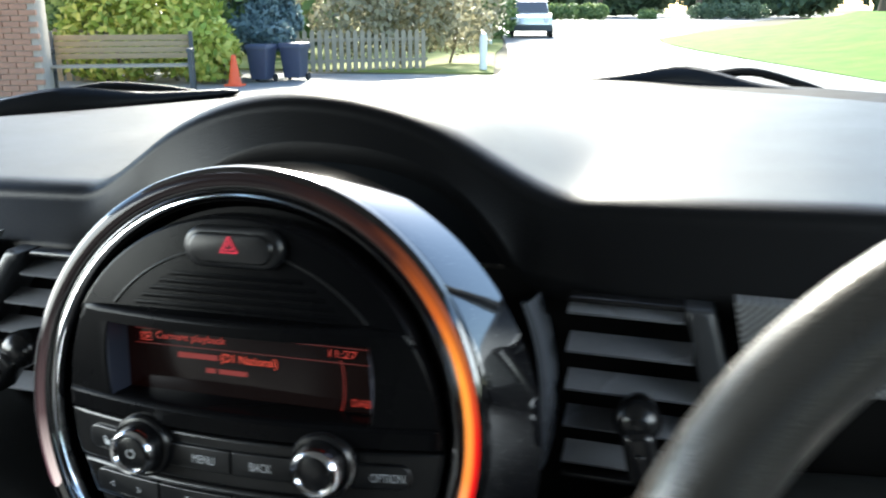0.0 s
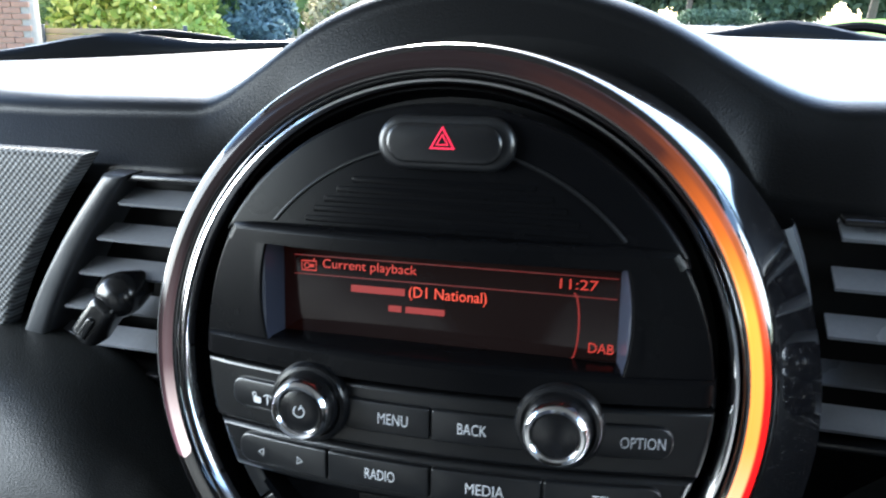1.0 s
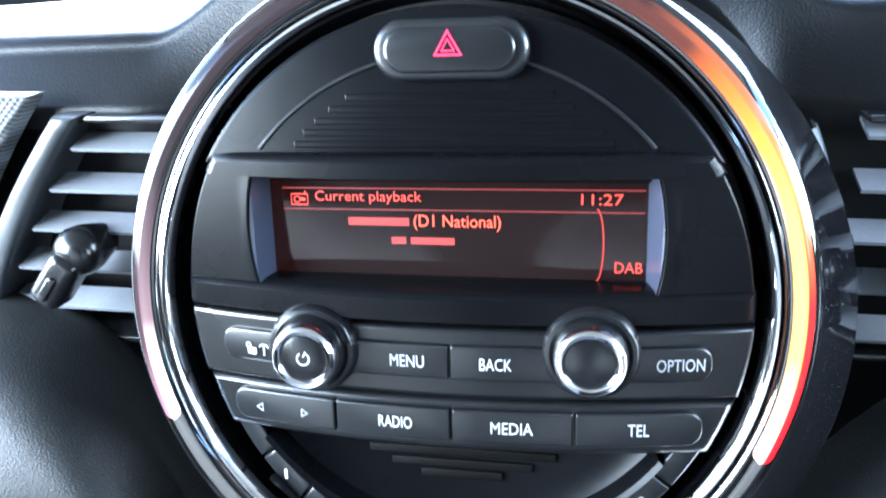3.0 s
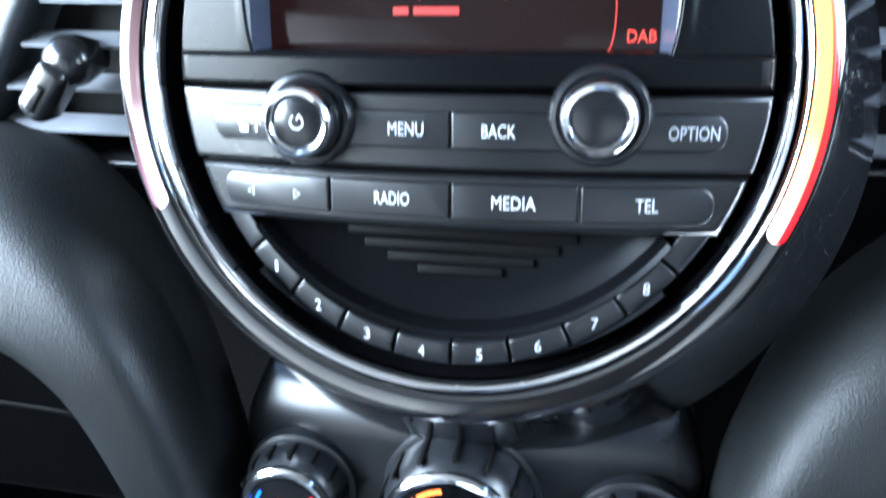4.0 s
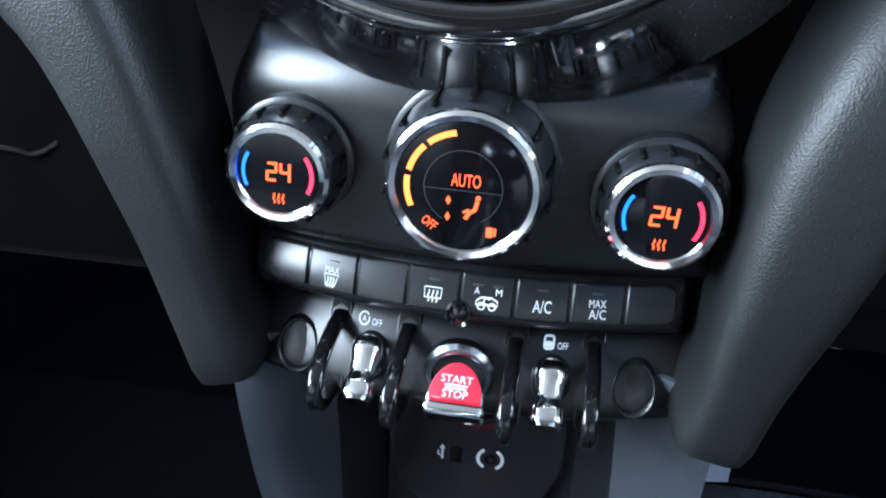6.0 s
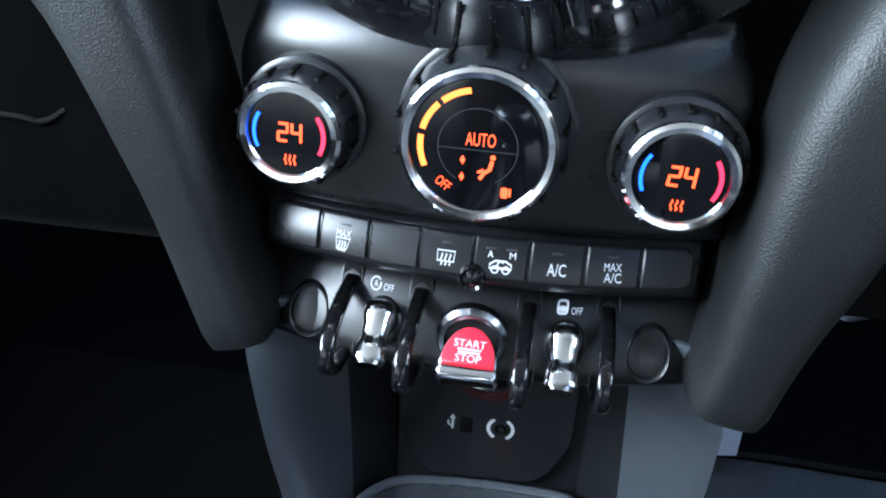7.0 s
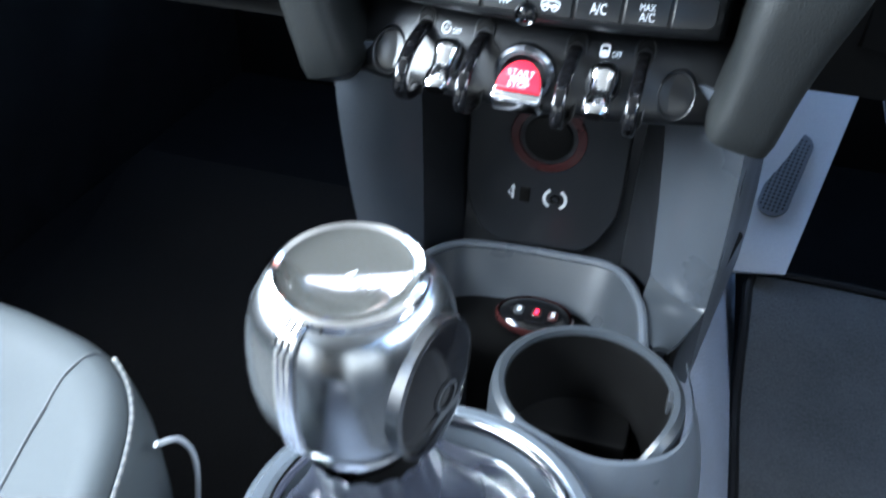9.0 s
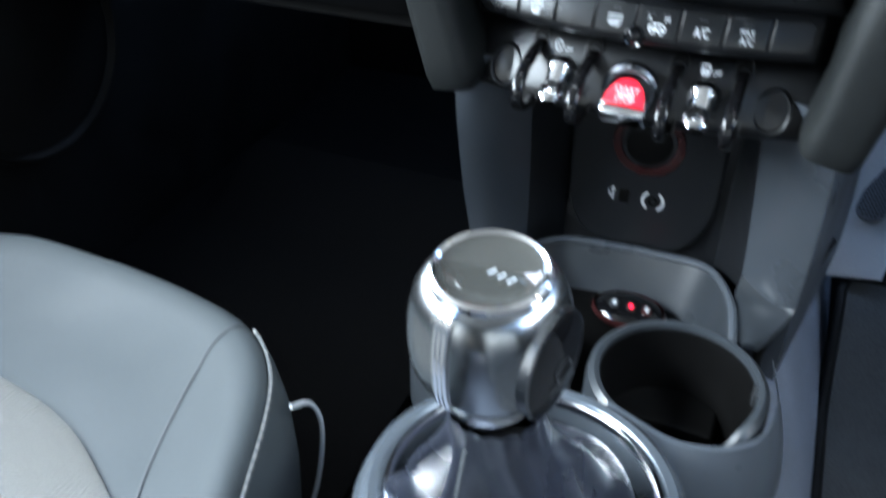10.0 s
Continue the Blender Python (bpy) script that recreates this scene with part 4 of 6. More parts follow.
edges = (-0.0985, -0.0735, -0.0488, -0.0242, 0.0005, 0.0255, 0.0505, 0.0752, 0.0990)
row = lambda x: 0.0085 - 1.4 * x * x
surround = curved_plate(-0.1050, 0.1045, -0.0440, -0.0165, -0.0016, 0.016, row, 0.007, 60, 30)
part("key_surround", tilted(surround, 0.40, -0.0280, 14.0), KEYCAP, climate)
for i in range(8):
    a, b = edges[i] + 0.0006, edges[i + 1] - 0.0006
    bm = curved_plate(a, b, -0.0365, -0.0195, 0.0, 0.012, row, 0.0007, 32, 28)
    if i in (0, 7):
        # the outer ends of the row are rounded
        for v in bm.verts:
            end = (b - v.co.x) if i == 7 else (v.co.x - a)
            pull = 0.006 - math.sqrt(max(0.0, 0.006**2 - max(0.0, 0.006 - end) ** 2))
            v.co.y += (-pull if v.co.y > -0.0280 else pull) * min(1.0, abs(v.co.y + 0.0280) / 0.0085)
    tilted(bm, 0.46, -0.0280, 14.0)
    k = part("button", bm, KEYCAP, climate)
    c = (a + b) / 2
    zz = row(c) + 0.0008
    slope = math.degrees(math.atan(-2.8 * c))
    m = Matrix.Translation((c, -0.0290, zz)) @ Matrix.Rotation(radians(-slope), 4, "Y") @ Matrix.Rotation(-math.atan(0.44), 4, "X")
    marks = []
    if i == 1:
        marks = [lettering("MAX", 0.0072, 0.0032, 0, 0.0022), stroke([(-0.0036, 0.0), (0.0036, 0.0), (0.0022, -0.0052), (-0.0022, -0.0052)], 0.0006, 0, True)] + [stroke([(q * 0.0014 + 0.0003 * math.sin(2.2 * j), -0.0062 + 0.0010 * j) for j in range(6)], 0.0006, 0) for q in (-1, 0, 1)]
    elif i == 3:
        marks = [stroke([(-0.0038, -0.0022), (0.0038, -0.0022), (0.0040, 0.0026), (-0.0040, 0.0026)], 0.0006, 0, True)] + [stroke([(x + 0.0003 * math.sin(1.8 * j), -0.0042 + 0.0011 * j) for j in range(6)], 0.0006, 0) for x in (-0.0019, 0, 0.0019)]
    elif i == 4:
        marks = [lettering("A", 0.0024, 0.0030, -0.0048, 0.0036), lettering("M", 0.0028, 0.0030, 0.0052, 0.0036), stroke(arc(0.0016, 0, 360, 12, -0.0024, -0.0032), 0.0006, 0), stroke(arc(0.0016, 0, 360, 12, 0.0026, -0.0032), 0.0006, 0), stroke([(-0.0050, -0.0026), (0.0050, -0.0026), (0.0048, -0.0006), (0.0022, 0.0008), (-0.0024, 0.0008), (-0.0046, -0.0008)], 0.0008, 0, True), stroke(arc(0.0014, 30, 300, 12, 0.0001, -0.0009), 0.0006, 0)]
    elif i == 5:
        marks = [lettering("A/C", 0.0084, 0.0056, 0, -0.0010)]
    elif i == 6:
        marks = [lettering("MAX", 0.0078, 0.0036, 0, 0.0018), lettering("A/C", 0.0078, 0.0044, 0, -0.0030)]
    if marks:
        part("legend", tf(join(*marks), m), LEGEND, k)
    if i in (1, 3, 4, 5, 6):
        for dx in ((-0.0045, 0.0045) if i == 4 else (0.0,)):
            part("status_lamp", tf(box(dx - 0.0024, dx + 0.0024, 0.0058, 0.0067, -0.0010, -0.0001, 0.0002), m), GREYTRIM, k)
part("lock_barrel", tf(lathe([(0.0064, -0.012), (0.0062, 0.0010), (0.0054, 0.0024), (0.0042, 0.0014), (0.0020, 0.0026), (0.0, 0.0030)], n=32), Matrix.Translation((0.001, -0.0368, 0.0120))), GLOSS, climate, "small round black sensor lens")

# ---- toggle switches ----
TOGG = CLIM
toggles = thing("toggle_switch_panel", TOGG, "chrome toggle switches and a red start button below the climate panel", "switch panel")
LEAN_PLATE = 0.50
plate = lambda x: 0.0050 - 1.6 * x * x
part("plate", tilted(curved_plate(-0.1095, 0.1180, -0.0965, -0.0450, 0.0, 0.025, plate, 0.012, 48, 28), LEAN_PLATE, -0.078, 7.0), SWITCHPLATE, toggles)
for x in (-0.0815, 0.0865):
    z = plate(x)
    place = Matrix.Translation((x, -0.0765, z)) @ Matrix.Diagonal((0.96, 1.14, 1, 1))
    cover_ = part("blank_cover", tilted(tf(lathe([(0.0112, -0.004), (0.0112, 0.0018), (0.0104, 0.0030), (0.0094, 0.0022), (0.0088, -0.001)], n=40), place), LEAN_PLATE, -0.078, 7.0), BUTTON, toggles, "oval black blanking cover")
    part("recess", tilted(tf(lathe([(0.0092, 0.0004), (0.0080, 0.0008), (0.0, 0.0014)], n=40), place), LEAN_PLATE, -0.078, 7.0), SWITCHPLATE, cover_)
for x in (-0.0612, -0.0252, 0.0278, 0.0652):
    z = plate(x)
    place = Matrix.Translation((x, -0.0735, z)) @ Matrix.Rotation(math.atan(3.2 * x), 4, "Y")
    part("guard_slot", tilted(tf(slab(rrect(0.0104, 0.045, 0.0050, 6), -0.004, 0.0010, 0.0004), place), LEAN_PLATE, -0.078, 7.0), BLACK, toggles)
    part("slot_rim", tilted(tf(tube([(px, py, 0.0008) for px, py in rrect(0.0108, 0.0456, 0.0052, 6)], 0.0006, 6, closed=True), place), LEAN_PLATE, -0.078, 7.0), BUTTON, toggles)
    pts = smooth_path([(x, -0.0600, z - 0.012), (x, -0.0608, z + 0.006), (x, -0.0645, z + 0.0210), (x, -0.0710, z + 0.0320), (x, -0.0800, z + 0.0345), (x, -0.0880, z + 0.0270), (x, -0.0920, z + 0.012), (x, -0.0920, z - 0.010)], 36)
    rings = []
    for i, p in enumerate(pts):
        d = (pts[min(i + 1, 36)] - pts[max(i - 1, 0)]).normalized()
        nrm_ = Vector((0, -d.z, d.y))
        rings.append([p + Vector((0.0037 * math.copysign(abs(math.cos(q)) ** 0.6, math.cos(q)), 0, 0)) + nrm_ * 0.0030 * math.copysign(abs(math.sin(q)) ** 0.6, math.sin(q)) for q in [2 * math.pi * j / 16 for j in range(16)]])
    part("guard_loop", loft(rings), GLOSS, toggles, "gloss black guard loop between the switches")
for x in (-0.0425, 0.0462):
    z = plate(x)
    sw = part("toggle_switch", tilted(tf(lathe([(0.0108, -0.003), (0.0107, 0.0014), (0.0094, 0.0028), (0.0082, 0.0024), (0.0076, 0.0)], n=40), Matrix.Translation((x, -0.0735, z)) @ Matrix.Diagonal((0.9, 0.95, 1, 1))), LEAN_PLATE, -0.078, 7.0), BUTTON, toggles, "chrome toggle switch")
    rings = []
    prof = ((0.0, 0.0050), (0.08, 0.0076), (0.24, 0.0082), (0.38, 0.0068), (0.60, 0.0062), (0.74, 0.0078), (0.92, 0.0080), (1.0, 0.0058))
    for i in range(29):
        t = i / 28
        r_ = next(ra + (rb - ra) * (t - ta) / (tb - ta) for (ta, ra), (tb, rb) in zip(prof, prof[1:]) if ta <= t <= tb)
        thick = r_ * (0.95 - 0.35 * smoothstep(0.15, 0.7, t))
        p = Vector((x, -0.0640 - 0.0120 * t - 0.004 * t * t, z - 0.0020 + 0.0300 * t))
        rings.append([p + Vector((r_ * math.copysign(abs(math.cos(q)) ** 0.7, math.cos(q)), 0.85 * thick * math.sin(q), 0.45 * thick * math.sin(q))) for q in [2 * math.pi * j / 24 for j in range(24)]])
    part("paddle", loft(rings), CHROME, sw)
for x in (-0.0450, 0.0470):
    symbol = stroke(arc(0.0026, 40, 380, 18, x - 0.0034, -0.0590), 0.0007, 0) if x < 0 else join(stroke(rrect(0.0044, 0.0050, 0.001, 2, x - 0.0034, -0.0585), 0.0010, 0, True), flat(rrect(0.0036, 0.0022, 0.0008, 2, x - 0.0034, -0.0592), 0))
    marks = join(symbol, lettering("A", 0.0020, 0.0025, x - 0.0034, -0.0590, 0), lettering("OFF", 0.0052, 0.0028, x + 0.0034, -0.0598, 0))
    for v in marks.verts:
        v.co.z = plate(v.co.x) + 0.0006
    part("legend", tilted(marks, LEAN_PLATE, -0.078, 7.0), LEGEND, toggles)
start = part("start_button", tf(lathe([(0.0175, -0.004), (0.0174, 0.0016), (0.0155, 0.0040), (0.0132, 0.0042), (0.0125, 0.001)], n=56), Matrix.Translation((0.0025, -0.0735, plate(0)))), BRUSHED, toggles, "red start stop button with chrome surround")
# red face: a half-round plate on a sloping chrome paddle with a thick lower lip
red = [(0.0126 * math.cos(radians(a)), 0.0184 * math.sin(radians(a)) - 0.0085) for a in range(0, 181, 9)]
body = [(0.0136 * math.cos(radians(a)), 0.0190 * math.sin(radians(a)) - 0.0090) for a in range(0, 181, 9)]
mred = Matrix.Translation((0.0035, -0.0680, plate(0) + 0.0165)) @ Matrix.Rotation(radians(-52), 4, "X")
part("paddle", tf(join(slab(body, -0.012, -0.0006, 0.0012), slab(rrect(0.0290, 0.0068, 0.003, 5, 0, -0.0118), -0.012, 0.0012, 0.0026, 4)), mred), CHROME, start)
part("red_face", tf(slab(red, -0.002, 0.0010, 0.0010), mred), STARTRED, start, "red half-round start face")
part("legend", tf(join(lettering("START", 0.0148, 0.0036, 0, 0.0016, 0.0012), lettering("STOP", 0.0118, 0.0036, 0, -0.0055, 0.0012), flat(rrect(0.0110, 0.0008, 0.0002, 1, 0, -0.0013), 0.0012), flat(rrect(0.0100, 0.0008, 0.0002, 1, 0, -0.0028), 0.0012)), mred), LEGEND, start)


# ---- centre console ----
console = thing("centre_console", Matrix.Translation((CX, 0.0, 0.16)), "dark grey plastic centre console with cup holders under the dashboard", "centre console")
KL = Matrix.Translation((-CX, 0, -0.16))  # from the car's frame to the console's


def cpart(name, bm, material, label="", parent=None, sharp=35):
    return part(name, tf(bm, KL), material, parent or console, label, sharp)


def strip(a, b, nu=16, bulge=None, shift=(0, 0.004, 0)):
    """A sheet between two smooth edge curves."""
    pa, pb = smooth_path(a, nu), smooth_path(b, nu)

    def fn(u, v):
        i = round(u * nu)
        p = pa[i].lerp(pb[i], v)
        if bulge:
            p = p + Vector(bulge) * (4 * v * (1 - v))
        return p

    return sheet(fn, nu, 10, shift)


def mirrored(pts, dx=0.0):
    return [(2 * CX - x + dx, y, z) for x, y, z in pts]


# columns: an outer front edge, an inner seam, and a flank running forward
L_EDGE = [(-0.086, 0.040, 0.625), (-0.089, 0.046, 0.585), (-0.094, 0.075, 0.50), (-0.097, 0.105, 0.42), (-0.097, 0.105, 0.36)]
L_SEAM = [(-0.036, 0.062, 0.630), (-0.043, 0.080, 0.585), (-0.050, 0.110, 0.50), (-0.055, 0.130, 0.42), (-0.055, 0.130, 0.36)]
L_FLANK = [(-0.115, 0.30, 0.66), (-0.120, 0.30, 0.59), (-0.130, 0.30, 0.50), (-0.135, 0.30, 0.42), (-0.135, 0.30, 0.36)]
L_BACK = [(-0.030, 0.150, 0.640), (-0.032, 0.156, 0.585), (-0.030, 0.160, 0.50), (-0.030, 0.162, 0.42), (-0.030, 0.162, 0.36)]
for mk, inward in ((lambda p: p, 0.002), (lambda p: mirrored(p, 0.008), -0.002)):
    cpart("column", strip(mk(L_EDGE), mk(L_SEAM), bulge=(0, -0.006, 0)), CONSOLE, "blue-grey plastic column beside the recess")
    cpart("column_flank", strip(mk(L_EDGE), mk(L_FLANK), shift=(inward, 0.002, 0)), CONSOLE)
    cpart("recess_side", strip(mk(L_SEAM), mk(L_BACK)), CONSOLE_SHADED)
cpart("recess_back", box(-0.045, 0.110, 0.163, 0.175, 0.36, 0.66, 0.002), CONSOLE_SHADED)
# cover plate with the charging socket
cov = []
for x, z in ((0.095, 0.655), (0.095, 0.470), (0.082, 0.440), (0.068, 0.428), (0.0, 0.425), (-0.016, 0.436), (-0.029, 0.466), (-0.029, 0.655)):
    cov.append((x - CX, z - 0.16))
smooth = []
for i in range(len(cov)):
    a, b = Vector(cov[i]), Vector(cov[(i + 1) % len(cov)])
    smooth += [tuple(a.lerp(b, t)) for t in (0.1, 0.5, 0.9)]
MC = Matrix(((1, 0, 0, 0), (0, 0, -1, 0.158), (0, 1, 0, 0), (0, 0, 0, 1)))
cover = part("socket_cover", tf(slab(smooth, -0.004, 0.004, 0.003), MC), CONSOLE_SHADED, console, "dark plate with USB and aux sockets")
rec = part("round_socket", tf(lathe([(0.030, 0.003), (0.0285, 0.0052), (0.0225, 0.0052), (0.0205, 0.001), (0.0185, -0.004), (0.0, -0.006)], n=48), MC @ Matrix.Translation((0.002, 0.366, 0))), FOBRED, cover, "round dark red power socket ring")
part("socket_lid", tf(lathe([(0.0190, 0.003), (0.0178, 0.0066), (0.014, 0.0076), (0.0, 0.0078)], n=40), MC @ Matrix.Translation((0.002, 0.366, 0))), BLACK, rec)
def usb_at(x, z, bm):
    return tf(bm, MC @ Matrix.Translation((x - CX, z - 0.16, 0.0043)))
part("usb_symbol", usb_at(0.0105, 0.474, join(stroke([(0, -0.005), (0, 0.006)], 0.0016, 0), flat([(-0.0022, 0.004), (0.0022, 0.004), (0, 0.0078)], 0), stroke([(-0.003, 0.002), (-0.003, -0.001), (0, -0.003)], 0.0012, 0))), LEGEND, cover)
part("usb_port", usb_at(0.0200, 0.474, box(-0.0042, 0.0042, -0.0065, 0.0065, -0.004, 0.0007, 0.0006)), BLACK, cover)
part("aux_symbol", usb_at(0.0440, 0.474, join(stroke(arc(0.0085, 120, 240, 12), 0.0024, 0), stroke(arc(0.0085, -60, 60, 12), 0.0024, 0))), LEGEND, cover)
part("aux_port", usb_at(0.0440, 0.474, lathe([(0.0040, 0.0), (0.0036, 0.0012), (0.0026, 0.0008), (0.0024, -0.004), (0.0, -0.005)], n=24)), BLACK, cover)

# tray with a raised rear wall
tray_edge = [(-0.060, 0.045, 0.432), (-0.052, 0.100, 0.428), (-0.030, 0.140, 0.424), (0.010, 0.152, 0.422), (0.060, 0.152, 0.424), (0.100, 0.142, 0.428), (0.122, 0.100, 0.432), (0.130, 0.045, 0.436)]
tray_low = [(-0.050, 0.045, 0.385), (-0.042, 0.092, 0.383), (-0.024, 0.122, 0.382), (0.010, 0.132, 0.381), (0.058, 0.132, 0.382), (0.090, 0.122, 0.383), (0.110, 0.092, 0.385), (0.118, 0.045, 0.386)]
cpart("tray_wall", strip(tray_edge, tray_low, 32, shift=(0, 0.004, -0.002)), TRAY, "grey raised rim of the tray")
cpart("tray_lip", tube(smooth_path(tray_edge, 32), 0.0035, 8), CONSOLE)
cpart("tray_floor", box(-0.062, 0.132, 0.0, 0.150, 0.370, 0.383, 0.004), BLACK)


def cup(x, y, z, r, notch, label):
    """A cup well whose rim dips on one side."""
    dip = lambda a: -0.030 * math.exp(-(((a - 5.15) / 0.42) ** 2)) * notch

    def ring_wall(profile, n=96):
        rings = []
        for i in range(n):
            a = 2 * math.pi * i / n
            rings.append([(rr * math.cos(a), rr * math.sin(a), w + dip(a) * smoothstep(-0.06, -0.004, w)) for rr, w in profile])
        rings.append(rings[0])
        bm = loft(rings, closed=False, caps=False)
        bmesh.ops.remove_doubles(bm, verts=bm.verts, dist=1e-6)
        bmesh.ops.recalc_face_normals(bm, faces=bm.faces)
        return tf(bm, KL @ Matrix.Translation((x, y, z)))

    c = part("cup_holder", ring_wall([(r - 0.0076, -0.003), (r - 0.0085, -0.008), (r - 0.0100, -0.030), (r - 0.0120, -0.080), (r - 0.014, -0.082), (0.0, -0.082)]), BLACK, console, label)
    part("rim", ring_wall([(r + 0.0030, -0.075), (r + 0.0022, -0.012), (r + 0.0008, -0.0020), (r - 0.0030, 0.0014), (r - 0.0066, 0.0004), (r - 0.0078, -0.004)]), TRAY, c)
    part("cup_floor", tf(lathe([(r * 0.55, -0.0815), (r * 0.53, -0.0790), (0.0, -0.0792)], n=48), KL @ Matrix.Translation((x, y, z))), BLACK, c)
    return c


rc = cup(0.0995, -0.010, 0.443, 0.060, 1.0, "round black cup holder with a lighter rim")
cup(-0.042, -0.002, 0.440, 0.057, 0.0, "round black cup holder with a lighter rim")
part("rim_clip", tf(box(-0.004, 0.004, -0.006, 0.006, -0.008, 0.003, 0.0015), KL @ Matrix.Translation((0.153, -0.002, 0.440))), GREYTRIM, rc)
cpart("cup_flank", strip([(0.062, -0.060, 0.448), (0.112, -0.074, 0.446), (0.152, -0.052, 0.440), (0.166, -0.010, 0.436), (0.160, 0.050, 0.425)], [(0.066, -0.085, 0.40), (0.118, -0.098, 0.385), (0.162, -0.072, 0.37), (0.182, -0.015, 0.36), (0.176, 0.060, 0.35)], 24, bulge=(0.004, -0.004, 0)), CONSOLE)
# gear lever surround
SHIFT = Matrix.Translation((0.037, -0.160, 0.470)) @ Matrix.Rotation(radians(-3), 4, "X")
cpart("lever_surround", tf(lathe([(0.104, -0.085), (0.101, -0.045), (0.096, -0.016), (0.091, -0.004), (0.086, 0.000), (0.081, -0.0005), (0.0775, -0.004), (0.0755, -0.012), (0.074, -0.030)], n=96), SHIFT), GUNMETAL, "satin grey round collar round the gear lever")
cpart("chrome_trim", tf(lathe([(0.0780, -0.0025), (0.0770, 0.0005), (0.0752, 0.0012), (0.0738, -0.0005), (0.0732, -0.004)], n=96), SHIFT), CHROME, "thin chrome ring")
cpart("lever_well", tf(lathe([(0.0745, -0.028), (0.0, -0.030)], n=48), SHIFT), BLACK)
# tunnel sides down to the floor
cpart("tunnel", loft([[(CX + s * w, y, z) for s, w, z in ((-1, 0.10, 0.14), (-1, 0.112, 0.30), (-1, 0.092, 0.350), (1, 0.128, 0.350), (1, 0.150, 0.32), (1, 0.205, 0.20), (1, 0.215, 0.14))] for y in (-1.2, -0.6, -0.1, 0.1, 0.3, 0.6)]), TUNNEL, "grey carpeted tunnel flank")
cpart("column_foot", strip([(0.127, 0.131, 0.445), (0.124, 0.112, 0.433), (0.124, 0.095, 0.432), (0.130, 0.060, 0.434), (0.136, 0.048, 0.436)], [(0.168, 0.100, 0.440), (0.166, 0.096, 0.434), (0.160, 0.084, 0.430), (0.153, 0.067, 0.430), (0.147, 0.055, 0.431)], 16, bulge=(0, 0, 0.002), shift=(0, 0, -0.004)), TRAY)
cpart("tunnel_gap", tube(smooth_path([(0.150, 0.060, 0.405), (0.152, 0.090, 0.402), (0.170, 0.150, 0.412), (0.192, 0.226, 0.428)], 14), 0.004, 8), BLACK)

# ---- gear lever ----
gear = thing("gear_lever", Matrix.Translation((0.037, -0.16, 0.47)), "gear lever with a satin chrome knob and a dark leather boot", "gear lever")
GL = Matrix.Translation((-0.037, 0.16, -0.47))
KX, KY, KZ = 0.047, -0.255, 0.667
KNOB = Matrix.Translation((KX, KY, KZ)) @ Matrix.Rotation(radians(4), 4, "X") @ Matrix.Rotation(radians(-16), 4, "Z")


KNOB_FORM = [(0.0130, -0.0215), (0.0178, -0.0206), (0.0214, -0.0186), (0.0240, -0.0154), (0.0255, -0.0108), (0.0262, -0.0050), (0.0263, 0.0010), (0.0259, 0.0080), (0.0251, 0.0140), (0.0239, 0.0192), (0.0222, 0.0228), (0.0203, 0.0246), (0.0185, 0.0252), (0.0, 0.0252)]


def knob_body(n=72):
    """A rounded block, turned from its form and squared a little in plan."""
    rings = []
    for r, z in KNOB_FORM:
        ring = []
        for j in range(n):
            a = 2 * math.pi * j / n
            k = 1 + 0.045 * smoothstep(0.0205, 0.026, r) * (1 - math.cos(4 * a)) * 0.5
            ring.append((r * k * math.cos(a), r * k * math.sin(a), z))
        rings.append(ring)
    return loft(rings)


knob = part("knob", tf(knob_body(), GL @ KNOB), KNOBMETAL, gear, "satin chrome gear knob", sharp=60)
part("cap_ring", tf(lathe([(0.0198, 0.0248), (0.0196, 0.0272), (0.0184, 0.0279), (0.0172, 0.0271)], n=56), GL @ KNOB), CHROME, knob)
part("cap", tf(lathe([(0.0175, 0.0272), (0.0165, 0.0266), (0.0140, 0.0261), (0.0100, 0.0257), (0.0050, 0.0255), (0.0, 0.0254)], n=56), GL @ KNOB), mat("smoked_cap", (0.03, 0.03, 0.027), 0.04, var=0.1, spec=0.6, coat=1.0), knob, "shiny smoked cap with a shift pattern")
pattern = [stroke([(x - 0.0006, -0.0016), (x + 0.0006, 0.0016)], 0.0006, 0.0264) for x in (0.0006, 0.0042, 0.0078)]
part("shift_pattern", tf(join(*pattern), GL @ KNOB), LEGEND, knob)
band = [(0, -0.0190, 0.0256), (0, -0.0228, 0.0230), (0, -0.0246, 0.0172), (0, -0.0261, 0.0080), (0, -0.0264, 0.0), (0, -0.0256, -0.0105), (0, -0.0218, -0.0182), (0, -0.0165, -0.0211)]
part("chrome_band", tf(join(*[tube([v + Vector((dx, 0, 0)) for v in smooth_path(band, 30)], 0.0012, 8) for dx in (-0.0018, 0.0, 0.0018)]), GL @ KNOB), CHROME, knob, "ribbed chrome band")
oval = tf(lathe([(0.0170, -0.006), (0.0165, 0.0008), (0.0152, 0.0014)], n=48), Matrix.Diagonal((1, 1.30, 1, 1)))
side = Matrix.Translation((0.0245, 0, 0.0)) @ Matrix(((0, 0, 1, 0), (1, 0, 0, 0), (0, 1, 0, 0), (0, 0, 0, 1)))
ins = part("side_insert", tf(tf(lathe([(0.0157, -0.004), (0.0154, 0.0014), (0.011, 0.0030), (0.0, 0.0038)], n=48), Matrix.Diagonal((1, 1.30, 1, 1))), GL @ KNOB @ side), GLOSS, knob, "gloss black oval side insert with an emblem")
part("insert_rim", tf(oval, GL @ KNOB @ side), BRUSHED, ins)
